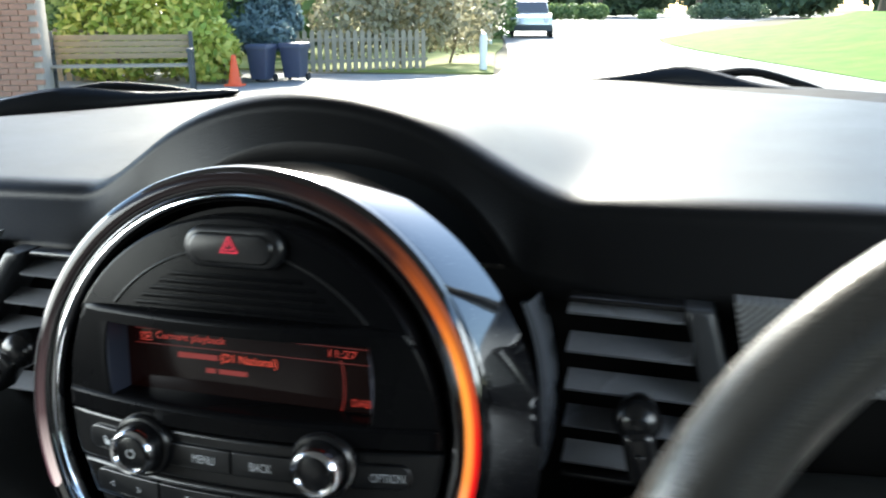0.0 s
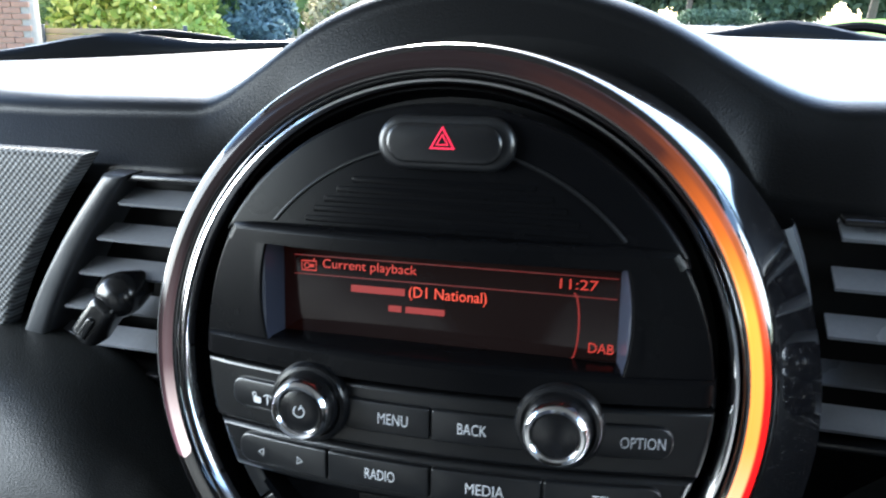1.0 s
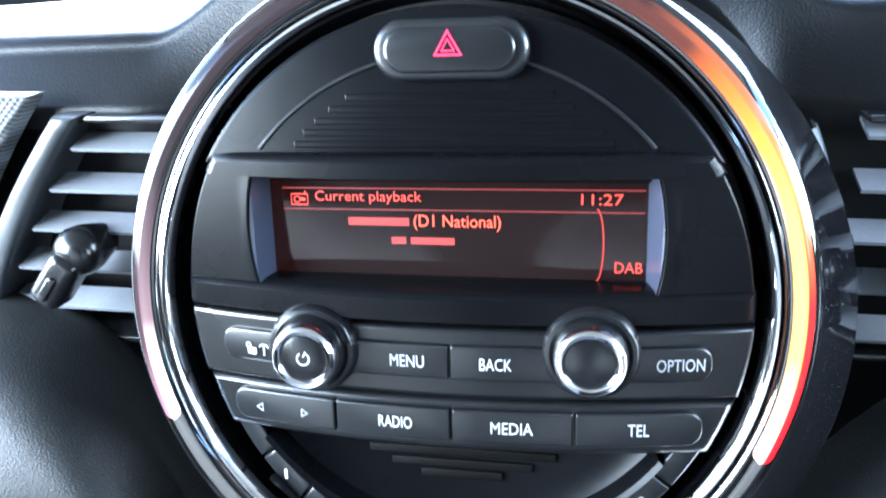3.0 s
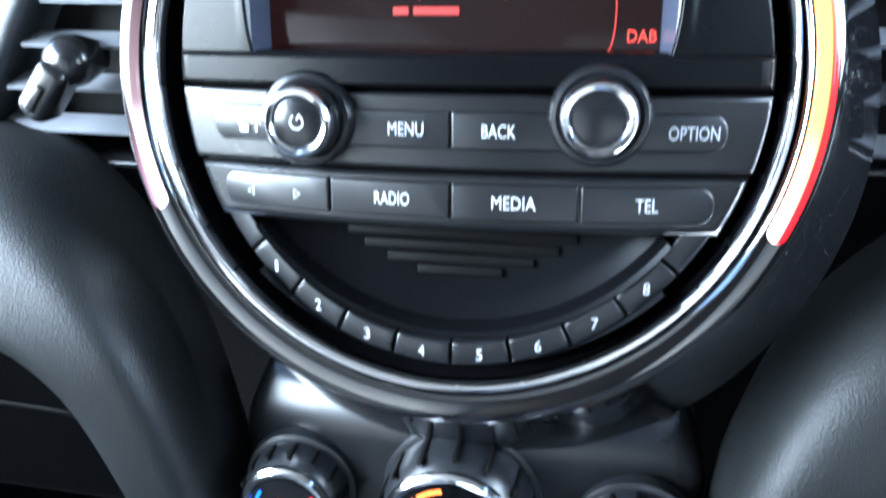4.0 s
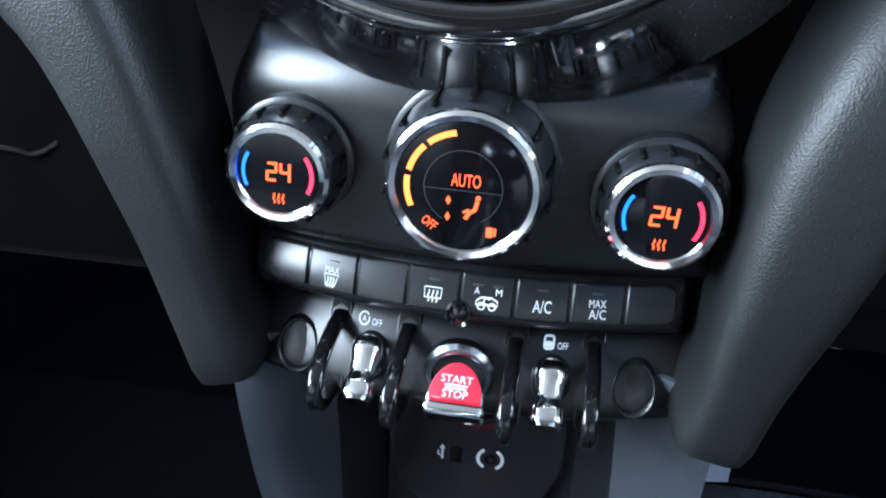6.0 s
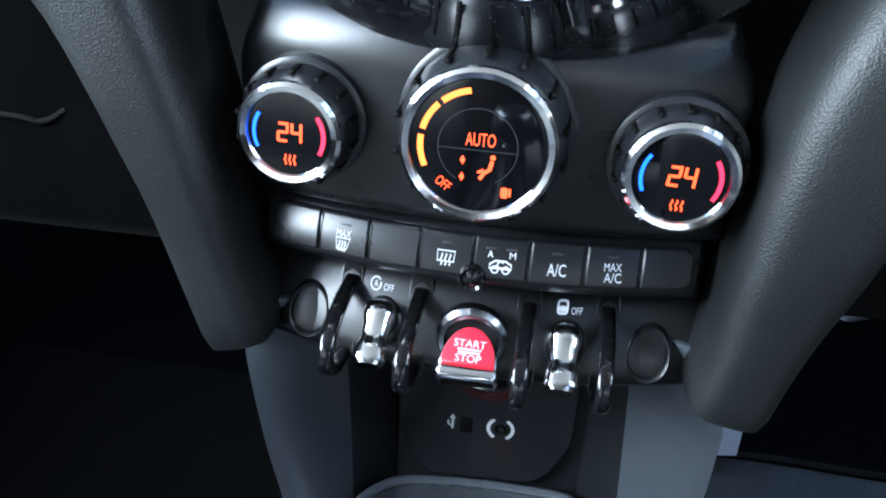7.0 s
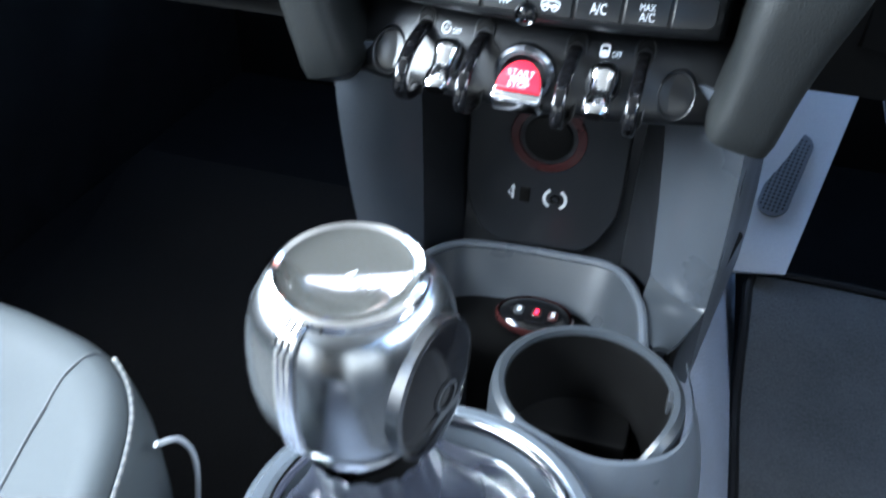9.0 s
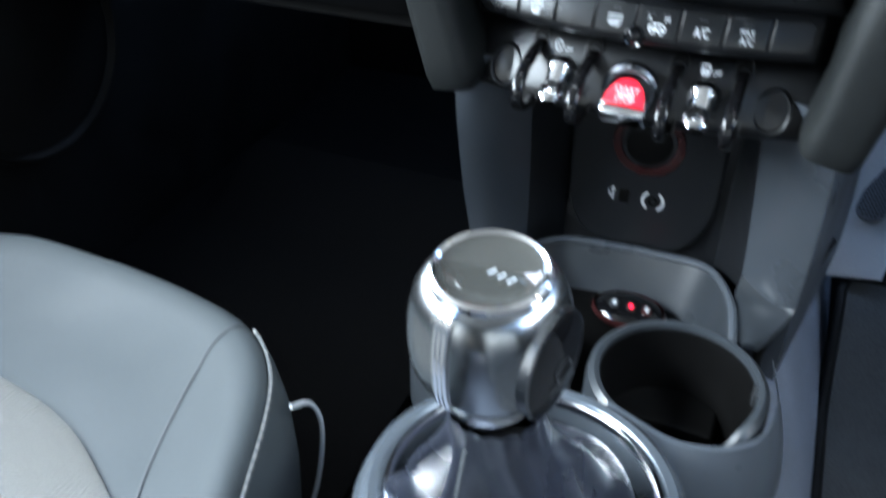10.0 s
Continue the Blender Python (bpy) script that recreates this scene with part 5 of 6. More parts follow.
part("emblem", tf(join(stroke(circle(0.0040, 20), 0.0008, 0.0041, True), flat([(-0.0080, -0.0065), (0.0060, -0.0065), (0.0060, -0.0035), (-0.0030, -0.0035)], 0.0041)), GL @ KNOB @ side), GREYTRIM, ins)
part("collar", tf(lathe([(0.0140, -0.018), (0.0155, -0.0215), (0.0172, -0.0255), (0.0170, -0.0290), (0.0145, -0.0340)], n=48), GL @ KNOB), CHROME, gear, "chrome collar under the knob")


def boot():
    """A leather sleeve gathered at the lever, falling in broad folds and tucked into the ring."""
    rings = []
    n, m = 120, 56
    top, bot = Vector((KX + 0.002, KY + 0.002, KZ - 0.034)), Vector((0.037, -0.160, 0.452))
    peak = lambda a, c, w: math.exp(-(((a - radians(c) + math.pi) % (2 * math.pi) - math.pi) / radians(w)) ** 2)
    for i in range(m + 1):
        t = i / m
        c = top.lerp(bot, t)
        c.z = top.z + (bot.z - top.z) * (1 - (1 - t) ** 1.3)
        mid = smoothstep(0.04, 0.45, t) * (1 - smoothstep(0.84, 1.0, t))
        low = smoothstep(0.40, 0.72, t) * (1 - smoothstep(0.88, 1.0, t))
        ring = []
        for j in range(n):
            a = 2 * math.pi * j / n
            r = 0.0172 + 0.022 * smoothstep(0.0, 0.60, t) + 0.020 * smoothstep(0.40, 0.95, t) + 0.003 * t
            q = mid * (0.022 * peak(a, -55 + 45 * t, 20) - 0.011 * peak(a, -95 + 40 * t, 18) + 0.006 * peak(a, -118, 14) - 0.012 * peak(a, -146, 13) + 0.012 * peak(a, -172, 11) - 0.010 * peak(a, 160, 16) + 0.010 * peak(a, 110, 26) + 0.008 * peak(a, 40, 22))
            q += low * (0.0070 * math.sin(17.0 * t + 1.6 * math.sin(2 * a + 0.4) + 0.8) + 0.003 * math.sin(5 * a + 11 * t))
            fall = -0.014 * low * (peak(a, -140, 22) + 0.7 * peak(a, -70, 20)) + 0.012 * mid * peak(a, -20, 26)
            gather = 0.0004 * math.sin(16 * a) * (1 - smoothstep(0.0, 0.2, t))
            ring.append(c + Vector((math.cos(a) * (r + q + gather), math.sin(a) * (r + q + gather), fall)))
        rings.append(ring)
    return loft(rings, caps=False)


bo = part("boot", tf(boot(), GL), BOOTHIDE, gear, "dark folded leather boot", sharp=80)
for k in (0.0,):
    pts = smooth_path([(KX - 0.002, KY - 0.016, KZ - 0.043), (KX - 0.004, KY - 0.021, KZ - 0.070), (KX - 0.010, KY - 0.022, KZ - 0.12), (0.040, -0.232, 0.480)], 24)
    part("seam", tf(tube(pts, 0.0009, 6), GL), STITCH, bo)

# ---- key in the tray ----
fob = thing("key_fob", Matrix.Translation((0.045, 0.108, 0.384)), "round black and red car key lying in the tray", "car key")
part("shell", tf(lathe([(0.0, 0.016), (0.012, 0.0155), (0.021, 0.012), (0.0245, 0.007), (0.022, 0.001), (0.0, 0.0)], n=40), Matrix.Diagonal((1.25, 0.9, 1, 1))), GLOSS, fob)
part("key_rim", tf(lathe([(0.0240, 0.011), (0.0252, 0.0085), (0.0250, 0.0055), (0.0238, 0.004)], n=40), Matrix.Diagonal((1.25, 0.9, 1, 1))), FOBRED, fob)
for x in (-0.012, 0.002, 0.015):
    part("key_button", tf(slab(rrect(0.008, 0.011, 0.003, 4), 0, 0.0016, 0.0008), Matrix.Translation((x, -0.004, 0.0145))), GREYTRIM if x < 0 else FOBRED, fob)
    part("key_symbol", flat(rrect(0.0032, 0.0060, 0.0010, 3, x, -0.004), 0.0164), LEGEND if x != 0.002 else RED, fob)


# ---- seats ----
def seat(name, m, outline, top, mirror, insert, cloth, cover, label):
    """A seat: a padded cushion with rolled edges inside an outline (x, y), a cloth middle, piping and a backrest far behind."""
    s = thing(name, m, label, "car seat", "front seats")
    inv = m.inverted()
    cx, cy = sum(p[0] for p in outline) / len(outline), sum(p[1] for p in outline) / len(outline)
    edge = [Vector((p.x, p.y)) for p in smooth_path([(x, y, 0) for x, y in outline] + [(outline[0][0], outline[0][1], 0)], 110)][:-1]
    rings = []
    prof = [(1.0, -0.20), (1.035, -0.15), (1.055, -0.09), (1.05, -0.045), (1.03, -0.018), (1.0, -0.004), (0.97, 0.003), (0.93, 0.006), (0.86, 0.002), (0.78, -0.006), (0.6, -0.012), (0.3, -0.014), (0.02, -0.014)]
    for k, dz in prof:
        rings.append([(cx + (p.x - cx) * k, cy + (p.y - cy) * k, top + dz) for p in edge])
    cushion = part("cushion", tf(loft(rings), inv), cover, s, "padded seat cushion", sharp=60)
    pipe = [(cx + (p.x - cx) * 1.004, cy + (p.y - cy) * 1.004, top - 0.001) for p in edge]
    inner = sorted((p for p in pipe if abs(p[0] - CX) < abs(mirror[0][0] - CX) and p[1] < mirror[0][1] + 0.001 and p[1] > -0.45), key=lambda p: -p[1])
    part("piping", tf(tube(inner, 0.0013, 8), inv), STITCH, cushion, "dark seam cord along the edge")
    # pale stitches, evenly spaced along the cord
    run = 0.0
    path = [Vector(p) for p in inner]
    at = 0.0
    steps = []
    for a, b in zip(path, path[1:]):
        d = (b - a).length
        while at <= run + d:
            steps.append((a.lerp(b, (at - run) / d), (b - a).normalized()))
            at += 0.0078
        run += d
    for p, d in steps:
        part("stitch", tf(tube([p - d * 0.0033, p - d * 0.0025, p + d * 0.0025, p + d * 0.0033], lambda t: 0.0008 + 0.0006 * math.sin(math.pi * t), 6), inv), PIPING, cushion)
    ins = smooth_path([(x, y, 0) for x, y in insert], 40)
    rr = []
    icx, icy = sum(p.x for p in ins) / len(ins), sum(p.y for p in ins) / len(ins)
    for k, dz in ((1.0, -0.012), (0.985, 0.001), (0.93, 0.004), (0.6, 0.004), (0.02, 0.003)):
        rr.append([(icx + (p.x - icx) * k, icy + (p.y - icy) * k, top - 0.010 + dz) for p in ins])
    part("middle_cloth", tf(loft(rr), inv), cloth, cushion, "ribbed cloth middle panel")
    seam = []
    for q in smooth_path([(x, y, 0) for x, y, z in mirror], 24):
        # the height of the rolled cushion under the seam
        d = Vector((q.x - cx, q.y - cy))
        far = max(((p.x - cx) * d.x + (p.y - cy) * d.y) / d.length for p in edge if abs((p.x - cx) * d.y - (p.y - cy) * d.x) < 0.02 * d.length)
        k = min(1.0, d.length / far)
        for (ka, za), (kb, zb) in zip(prof[5:], prof[6:]):
            if kb <= k <= ka:
                seam.append((q.x, q.y, top + zb + (za - zb) * (k - kb) / (ka - kb) + 0.0004))
                break
    part("seam", tf(tube(seam, 0.0013, 6), inv), STITCH, cushion)
    back = [[(x, y + (z - top) * -0.25, z) for x, y in rrect(0.44 * f, 0.13, 0.05, 6, cx, cy - 0.34)] for z, f in ((top - 0.05, 1.0), (top + 0.1, 1.02), (top + 0.3, 1.05), (top + 0.48, 0.95), (top + 0.56, 0.75))]
    part("backrest", tf(loft(back), inv), STITCH, s)
    return s


P_OUT = [(-0.33, -0.062), (-0.26, -0.070), (-0.195, -0.088), (-0.150, -0.130), (-0.118, -0.205), (-0.098, -0.270), (-0.085, -0.36), (-0.095, -0.50), (-0.20, -0.58), (-0.44, -0.58), (-0.57, -0.48), (-0.585, -0.30), (-0.53, -0.12), (-0.44, -0.065)]
P_INS = [(-0.36, -0.185), (-0.272, -0.200), (-0.215, -0.225), (-0.168, -0.262), (-0.150, -0.34), (-0.165, -0.46), (-0.30, -0.50), (-0.45, -0.46), (-0.50, -0.32), (-0.47, -0.22), (-0.36, -0.185)]
passenger = seat("passenger_seat", Matrix.Translation((-0.34, -0.3, 0.25)), P_OUT, 0.452, [(-0.197, -0.090, 0.452), (-0.205, -0.135, 0.457), (-0.180, -0.225, 0.450), (-0.140, -0.290, 0.450)], P_INS, CLOTH, LEATHER, "blue-grey leather car seat with pale piping and ribbed cloth middle")
D_OUT = [(0.43, -0.078), (0.33, -0.078), (0.262, -0.083), (0.215, -0.103), (0.180, -0.150), (0.166, -0.215), (0.160, -0.30), (0.165, -0.42), (0.22, -0.56), (0.46, -0.60), (0.62, -0.50), (0.64, -0.30), (0.60, -0.14), (0.52, -0.085)]
D_INS = [(0.42, -0.105), (0.30, -0.105), (0.25, -0.113), (0.218, -0.135), (0.198, -0.185), (0.192, -0.28), (0.20, -0.42), (0.36, -0.52), (0.54, -0.46), (0.57, -0.28), (0.52, -0.14), (0.42, -0.105)]
seat("driver_seat", Matrix.Translation((0.40, -0.3, 0.25)), D_OUT, 0.450, [(0.262, -0.083, 0.453), (0.266, -0.15, 0.456), (0.262, -0.22, 0.456), (0.258, -0.30, 0.456)], D_INS, CLOTH_DARK, CLOTH_DARK, "dark ribbed cloth car seat with pale stitched piping")
part("seat_side_rail", tf(tube(smooth_path([(-0.128, -0.140, 0.446), (-0.125, -0.122, 0.432), (-0.125, -0.113, 0.400), (-0.125, -0.124, 0.360), (-0.127, -0.150, 0.322)], 20), 0.0017, 8), passenger.matrix_world.inverted()), KICK, passenger, "grey edge of the seat's side cover")

# ---- steering wheel ----
WHEEL = Matrix.Translation((0.425, -0.160, 0.955)) @ Matrix.Rotation(radians(90 - 22), 4, "X")
wheel = thing("steering_wheel", WHEEL, "black leather three-spoke steering wheel", "steering wheel")
part("rim", lathe([(0.1705 + 0.0155 * math.cos(a), 0.0175 * math.sin(a)) for a in [2 * math.pi * i / 20 for i in range(20)]], n=96, closed_profile=True), mat("wheel_leather", (0.030, 0.029, 0.027), 0.27, grain=(0.0009, 0.3), var=0.15, spec=0.7), wheel)
part("hub", slab(rrect(0.15, 0.12, 0.04, 8), -0.045, -0.010, 0.012), SATIN, wheel)
for a in (0, 180, 270):
    part("spoke", tf(box(0.05, 0.162, -0.018, 0.018, -0.030, -0.012, 0.006), Matrix.Rotation(radians(a), 4, "Z")), SATIN, wheel)

# ---- footwells ----
kick = thing("kick_panel", Matrix.Identity(4), "light grey footwell side panel with a perforated grille", "trim panel")
K0, K1, K2, K3 = Vector((0.207, 0.405, 0.268)), Vector((0.272, 0.400, 0.283)), Vector((0.330, 0.600, 0.460)), Vector((0.225, 0.540, 0.420))
part("panel", sheet(lambda u, v: K0.lerp(K1, u).lerp(K3.lerp(K2, u), v), 8, 8, (0, 0.006, -0.006)), KICK, kick)
nrm = (K1 - K0).cross(K3 - K0).normalized()
ax = (K2 - K1).normalized()
ay = nrm.cross(ax)
if nrm.y > 0:
    nrm = -nrm
GM = Matrix((( ax.x, ay.x, nrm.x, 0), (ax.y, ay.y, nrm.y, 0), (ax.z, ay.z, nrm.z, 0), (0, 0, 0, 1)))
gc = K0.lerp(K1, 0.42).lerp(K3.lerp(K2, 0.50), 0.50) + nrm * 0.0015
GM.translation = gc
gr = part("grille", tf(slab(rrect(0.105, 0.034, 0.016, 8), -0.002, 0.0012, 0.0010), GM), CONSOLE, kick, "grey oval speaker grille")
for i in range(20):
    for j in range(6):
        x, y = -0.045 + 0.0047 * i, -0.0120 + 0.0048 * j
        if abs(x) < 0.036 or math.hypot(abs(x) - 0.036, y) < 0.0145:
            part("hole", tf(lathe([(0.0014, 0.0013), (0.0, 0.0014)], n=8), GM @ Matrix.Translation((x, y, 0))), BLACK, gr)
pedal = thing("brake_pedal", Matrix.Translation((0.335, 0.41, 0.49)), "metal pedal with small rubber studs in the dark footwell", "pedal")
PM = Matrix.Rotation(radians(55), 4, "X") @ Matrix.Rotation(radians(18), 4, "Z")
part("plate", tf(slab(rrect(0.050, 0.075, 0.016, 6), -0.004, 0.003, 0.002), PM), BRUSHED, pedal)
for i in range(5):
    for j in range(7):
        part("stud", tf(lathe([(0.0028, 0.002), (0.0024, 0.0045), (0.0, 0.0048)], n=10), PM @ Matrix.Translation((-0.018 + 0.009 * i, -0.027 + 0.009 * j, 0))), BLACK, pedal)
part("arm", tube([(0, 0.01, 0.0), (0.0, 0.08, 0.06), (0.0, 0.14, 0.16)], 0.008, 8), BLACK, pedal)
mat_z = lambda u, v: 0.205 + 0.06 * smoothstep(0.3, 0.0, v) + 0.002 * math.sin(9 * u + 5 * v)
footmat = tagged(part("floor_mat", sheet(lambda u, v: (0.238 + 0.40 * u, 0.42 - 0.62 * v, mat_z(u, v)), 20, 20, (0, 0, -0.008)), MATCLOTH), "dark velour floor mat in the driver footwell", "floor mat")
rim_path = [(0.238, 0.42 - 0.62 * (1 - i / 24), mat_z(0, 1 - i / 24)) for i in range(24)] + [(0.244, 0.418, mat_z(0, 0))] + [(0.238 + 0.40 * i / 16, 0.42, mat_z(i / 16, 0)) for i in range(1, 17)]
part("binding", tube(rim_path, 0.0055, 8), BLACK, footmat, "black bound edge")
tagged(part("floor_mat", sheet(lambda u, v: (-0.60 + 0.42 * u, 0.50 - 0.62 * v, 0.175 + 0.05 * smoothstep(0.3, 0.0, v)), 16, 16, (0, 0, -0.008)), CARPET), "velour floor mat in the passenger footwell, coloured as in shade", "floor mat")
pocket = thing("door_speaker", Matrix.Translation((-0.672, 0.18, 0.485)) @ Matrix.Rotation(radians(90), 4, "Y"), "dark round speaker cover low on the door", "speaker")
part("ring", lathe([(0.134, 0.0), (0.131, 0.018), (0.126, 0.020), (0.121, 0.012)], n=48), BLACK, pocket)
part("cover", lathe([(0.122, 0.010), (0.06, 0.016), (0.0, 0.019)], n=40), BLACK, pocket)


# ---- outside ----
INSIDE = set(scene.objects)

def leafmat(name, a, b, c):
    m = bpy.data.materials.new(name)
    m.use_nodes = True
    n, l = m.node_tree.nodes, m.node_tree.links
    g = n.new("ShaderNodeNewGeometry")
    r = n.new("ShaderNodeValToRGB")
    r.color_ramp.elements.new(0.5)
    for e, (p, col) in zip(r.color_ramp.elements, ((0.0, a), (0.55, b), (1.0, c))):
        e.position, e.color = p, (*col, 1)
    l.new(g.outputs["Random Per Island"], r.inputs["Fac"])
    bs = n["Principled BSDF"]
    l.new(r.outputs["Color"], bs.inputs["Base Color"])
    bs.inputs["Roughness"].default_value = 0.55
    t = n.new("ShaderNodeBsdfTranslucent")
    l.new(r.outputs["Color"], t.inputs["Color"])
    mx = n.new("ShaderNodeMixShader")
    mx.inputs["Fac"].default_value = 0.35
    l.new(bs.outputs["BSDF"], mx.inputs[1])
    l.new(t.outputs["BSDF"], mx.inputs[2])
    l.new(mx.outputs["Shader"], n["Material Output"].inputs["Surface"])
    return m


def ground_mat(name, a, b, scale, rough=0.9):
    m = bpy.data.materials.new(name)
    m.use_nodes = True
    n, l = m.node_tree.nodes, m.node_tree.links
    tc = n.new("ShaderNodeTexCoord")
    r = n.new("ShaderNodeValToRGB")
    r.color_ramp.elements[0].color, r.color_ramp.elements[1].color = (*a, 1), (*b, 1)
    r.color_ramp.elements[0].position, r.color_ramp.elements[1].position = 0.3, 0.7
    no = n.new("ShaderNodeTexNoise")
    no.inputs["Scale"].default_value, no.inputs["Detail"].default_value = scale, 9.0
    l.new(tc.outputs["Object"], no.inputs["Vector"])
    l.new(no.outputs["Fac"], r.inputs["Fac"])
    bs = n["Principled BSDF"]
    bs.inputs["Specular IOR Level"].default_value = 0.12
    l.new(r.outputs["Color"], bs.inputs["Base Color"])
    bs.inputs["Roughness"].default_value = rough
    bp = n.new("ShaderNodeBump")
    bp.inputs["Strength"].default_value, bp.inputs["Distance"].default_value = 0.5, 0.02
    fine = n.new("ShaderNodeTexNoise")
    fine.inputs["Scale"].default_value = scale * 25
    l.new(tc.outputs["Object"], fine.inputs["Vector"])
    l.new(fine.outputs["Fac"], bp.inputs["Height"])
    l.new(bp.outputs["Normal"], bs.inputs["Normal"])
    return m


# asphalt raised well above its own tone; the sun's glare is in the colour
ROADM = ground_mat("glare_pale_asphalt", (0.20, 0.20, 0.20), (0.30, 0.30, 0.29), 0.8, 0.6)
LAWN = ground_mat("lawn", (0.050, 0.135, 0.010), (0.10, 0.22, 0.022), 1.4)
DRYGRASS = ground_mat("dry_grass", (0.17, 0.21, 0.06), (0.32, 0.32, 0.11), 1.2)
EARTH = ground_mat("earth", (0.10, 0.085, 0.06), (0.16, 0.15, 0.09), 0.7)
BARK = mat("bark", (0.12, 0.09, 0.065), 0.9, grain=(0.03, 0.8), var=0.35)
BRICKM = mat("red_brick", (0.36, 0.185, 0.12), 0.85, grain=(0.006, 0.5), var=0.3)
MORTAR = mat("mortar", (0.36, 0.31, 0.26), 0.95, grain=(0.004, 0.4))
OLDWOOD = mat("weathered_wood", (0.30, 0.22, 0.13), 0.85, grain=(0.004, 0.5), var=0.3, stretch=(1, 1, 6))
PALEWOOD = mat("pale_weathered_wood", (0.30, 0.26, 0.20), 0.85, grain=(0.004, 0.5), var=0.3)
BINM = mat("dark_blue_bin_plastic", (0.035, 0.045, 0.085), 0.45, var=0.15)
CONEM = mat("orange_cone_plastic", (0.80, 0.10, 0.03), 0.5, var=0.1)
WHITE = mat("white_painted_post", (0.80, 0.80, 0.78), 0.5, var=0.08)
CARM = mat("silver_car_paint", (0.55, 0.58, 0.62), 0.25, metal=0.5, coat=0.6, var=0.05)
CARGLASS = mat("dark_car_glass", (0.03, 0.035, 0.04), 0.08, coat=0.4)
TYRE = mat("tyre_rubber", (0.02, 0.02, 0.02), 0.85)
IRON = mat("dark_iron", (0.05, 0.055, 0.06), 0.6, var=0.2)

tagged(part("ground", sheet(lambda u, v: (-400 + 800 * u, -60 + 800 * v, -0.02), 20, 20, (0, 0, -0.5)), EARTH), "bare earth and grass ground reaching the horizon", "ground", kind="structure")


def land(name, left, right, z, material, label, n=30, lift=None):
    a, b = smooth_path([(x, y, 0) for x, y in left], n), smooth_path([(x, y, 0) for x, y in right], n)

    def fn(u, v):
        i = round(u * n)
        p = a[i].lerp(b[i], v)
        return (p.x, p.y, z + (lift(p.x, p.y, v) if lift else 0.0))

    return tagged(part(name, sheet(fn, n, 16, (0, 0, -0.05)), material), label, name, kind="structure")


land("road", [(-2.6, -40), (-2.6, 5), (-2.6, 15), (-5.1, 29.6), (-11, 60), (-16, 100), (-30, 200)], [(7, -40), (6.4, 5), (3.75, 14.9), (0.25, 31), (2.0, 45), (12, 100), (40, 200)], 0.004, ROADM, "pale sunlit asphalt road bending away")
land("pavement", [(-14, -10), (-14, 2), (-14, 8), (-12, 13.5)], [(-2.65, -10), (-2.65, 2), (-2.65, 8), (-2.65, 14.6)], 0.0, ROADM, "pale paved forecourt in front of the bench")
land("lawn", [(6.5, 3), (6.4, 5), (3.8, 14.9), (0.3, 31), (1.6, 42), (6, 60)], [(40, 3), (40, 5), (40, 15), (40, 31), (40, 42), (40, 60)], 0.01, LAWN, "bright green grass bank beside the road", 40, lambda x, y, v: 1.05 * smoothstep(0.0, 0.22, v) * (0.85 + 0.15 * math.sin(0.7 * x + 0.4 * y)))
land("verge", [(-9, 15), (-12, 22), (-16, 30), (-30, 60)], [(-2.7, 15), (-4.0, 22), (-5.2, 29.6), (-11.2, 60)], 0.02, DRYGRASS, "yellow-green grass verge beside the road", 20)


def foliage(blobs, count, size, seed, flat_=0.5):
    """Many small leaves scattered through and over rounded clumps (x, y, z, rx, ry, rz)."""
    rng = np.random.default_rng(seed)
    vol = np.array([b[3] * b[4] * b[5] for b in blobs])
    which = rng.choice(len(blobs), count, p=vol / vol.sum())
    d = rng.normal(size=(count, 3))
    d /= np.linalg.norm(d, axis=1)[:, None]
    rad = rng.uniform(0.55, 1.08, count) ** 0.6
    bl = np.array(blobs)[which]
    c = bl[:, :3] + d * bl[:, 3:] * rad[:, None]
    u = rng.normal(size=(count, 3))
    u /= np.linalg.norm(u, axis=1)[:, None]
    w = np.cross(u, d + 0.4 * rng.normal(size=(count, 3)))
    w /= np.linalg.norm(w, axis=1)[:, None]
    s = size * rng.uniform(0.6, 1.4, count)[:, None]
    verts = np.stack([c - u * s, c + w * s * 0.55, c + u * s, c - w * s * 0.55], 1).reshape(-1, 3)
    keep = np.repeat(verts.reshape(-1, 4, 3)[:, :, 2].min(1) > 0.0, 4)
    verts = verts[keep]
    faces = np.arange(len(verts)).reshape(-1, 4)
    me = bpy.data.meshes.new("leaves")
    me.from_pydata(verts.tolist(), [], faces.tolist())
    return me


def leaves(name, me, material, parent):
    me.materials.append(material)
    ob = new(name, me)
    ob.parent = parent
    return ob


def bush(name, blobs, count, size, material, label, seed, stems=4):
    x, y = blobs[0][0], blobs[0][1]
    t = thing(name, Matrix.Translation((x, y, 0)), label, "bush" if name != "hedge" else "hedge")
    me = foliage([(b[0] - x, b[1] - y, *b[2:]) for b in blobs], count, size, seed)
    leaves("crown", me, material, t)
    rng = random.Random(seed)
    for i in range(stems):
        b = blobs[i % len(blobs)]
        part("stem", tube(smooth_path([(b[0] - x + rng.uniform(-0.2, 0.2), b[1] - y, 0.0), (b[0] - x + rng.uniform(-0.2, 0.2), b[1] - y, b[2] * 0.6), (b[0] - x, b[1] - y, b[2])], 8), lambda s: 0.03 - 0.02 * s, 6), BARK, t)
    return t


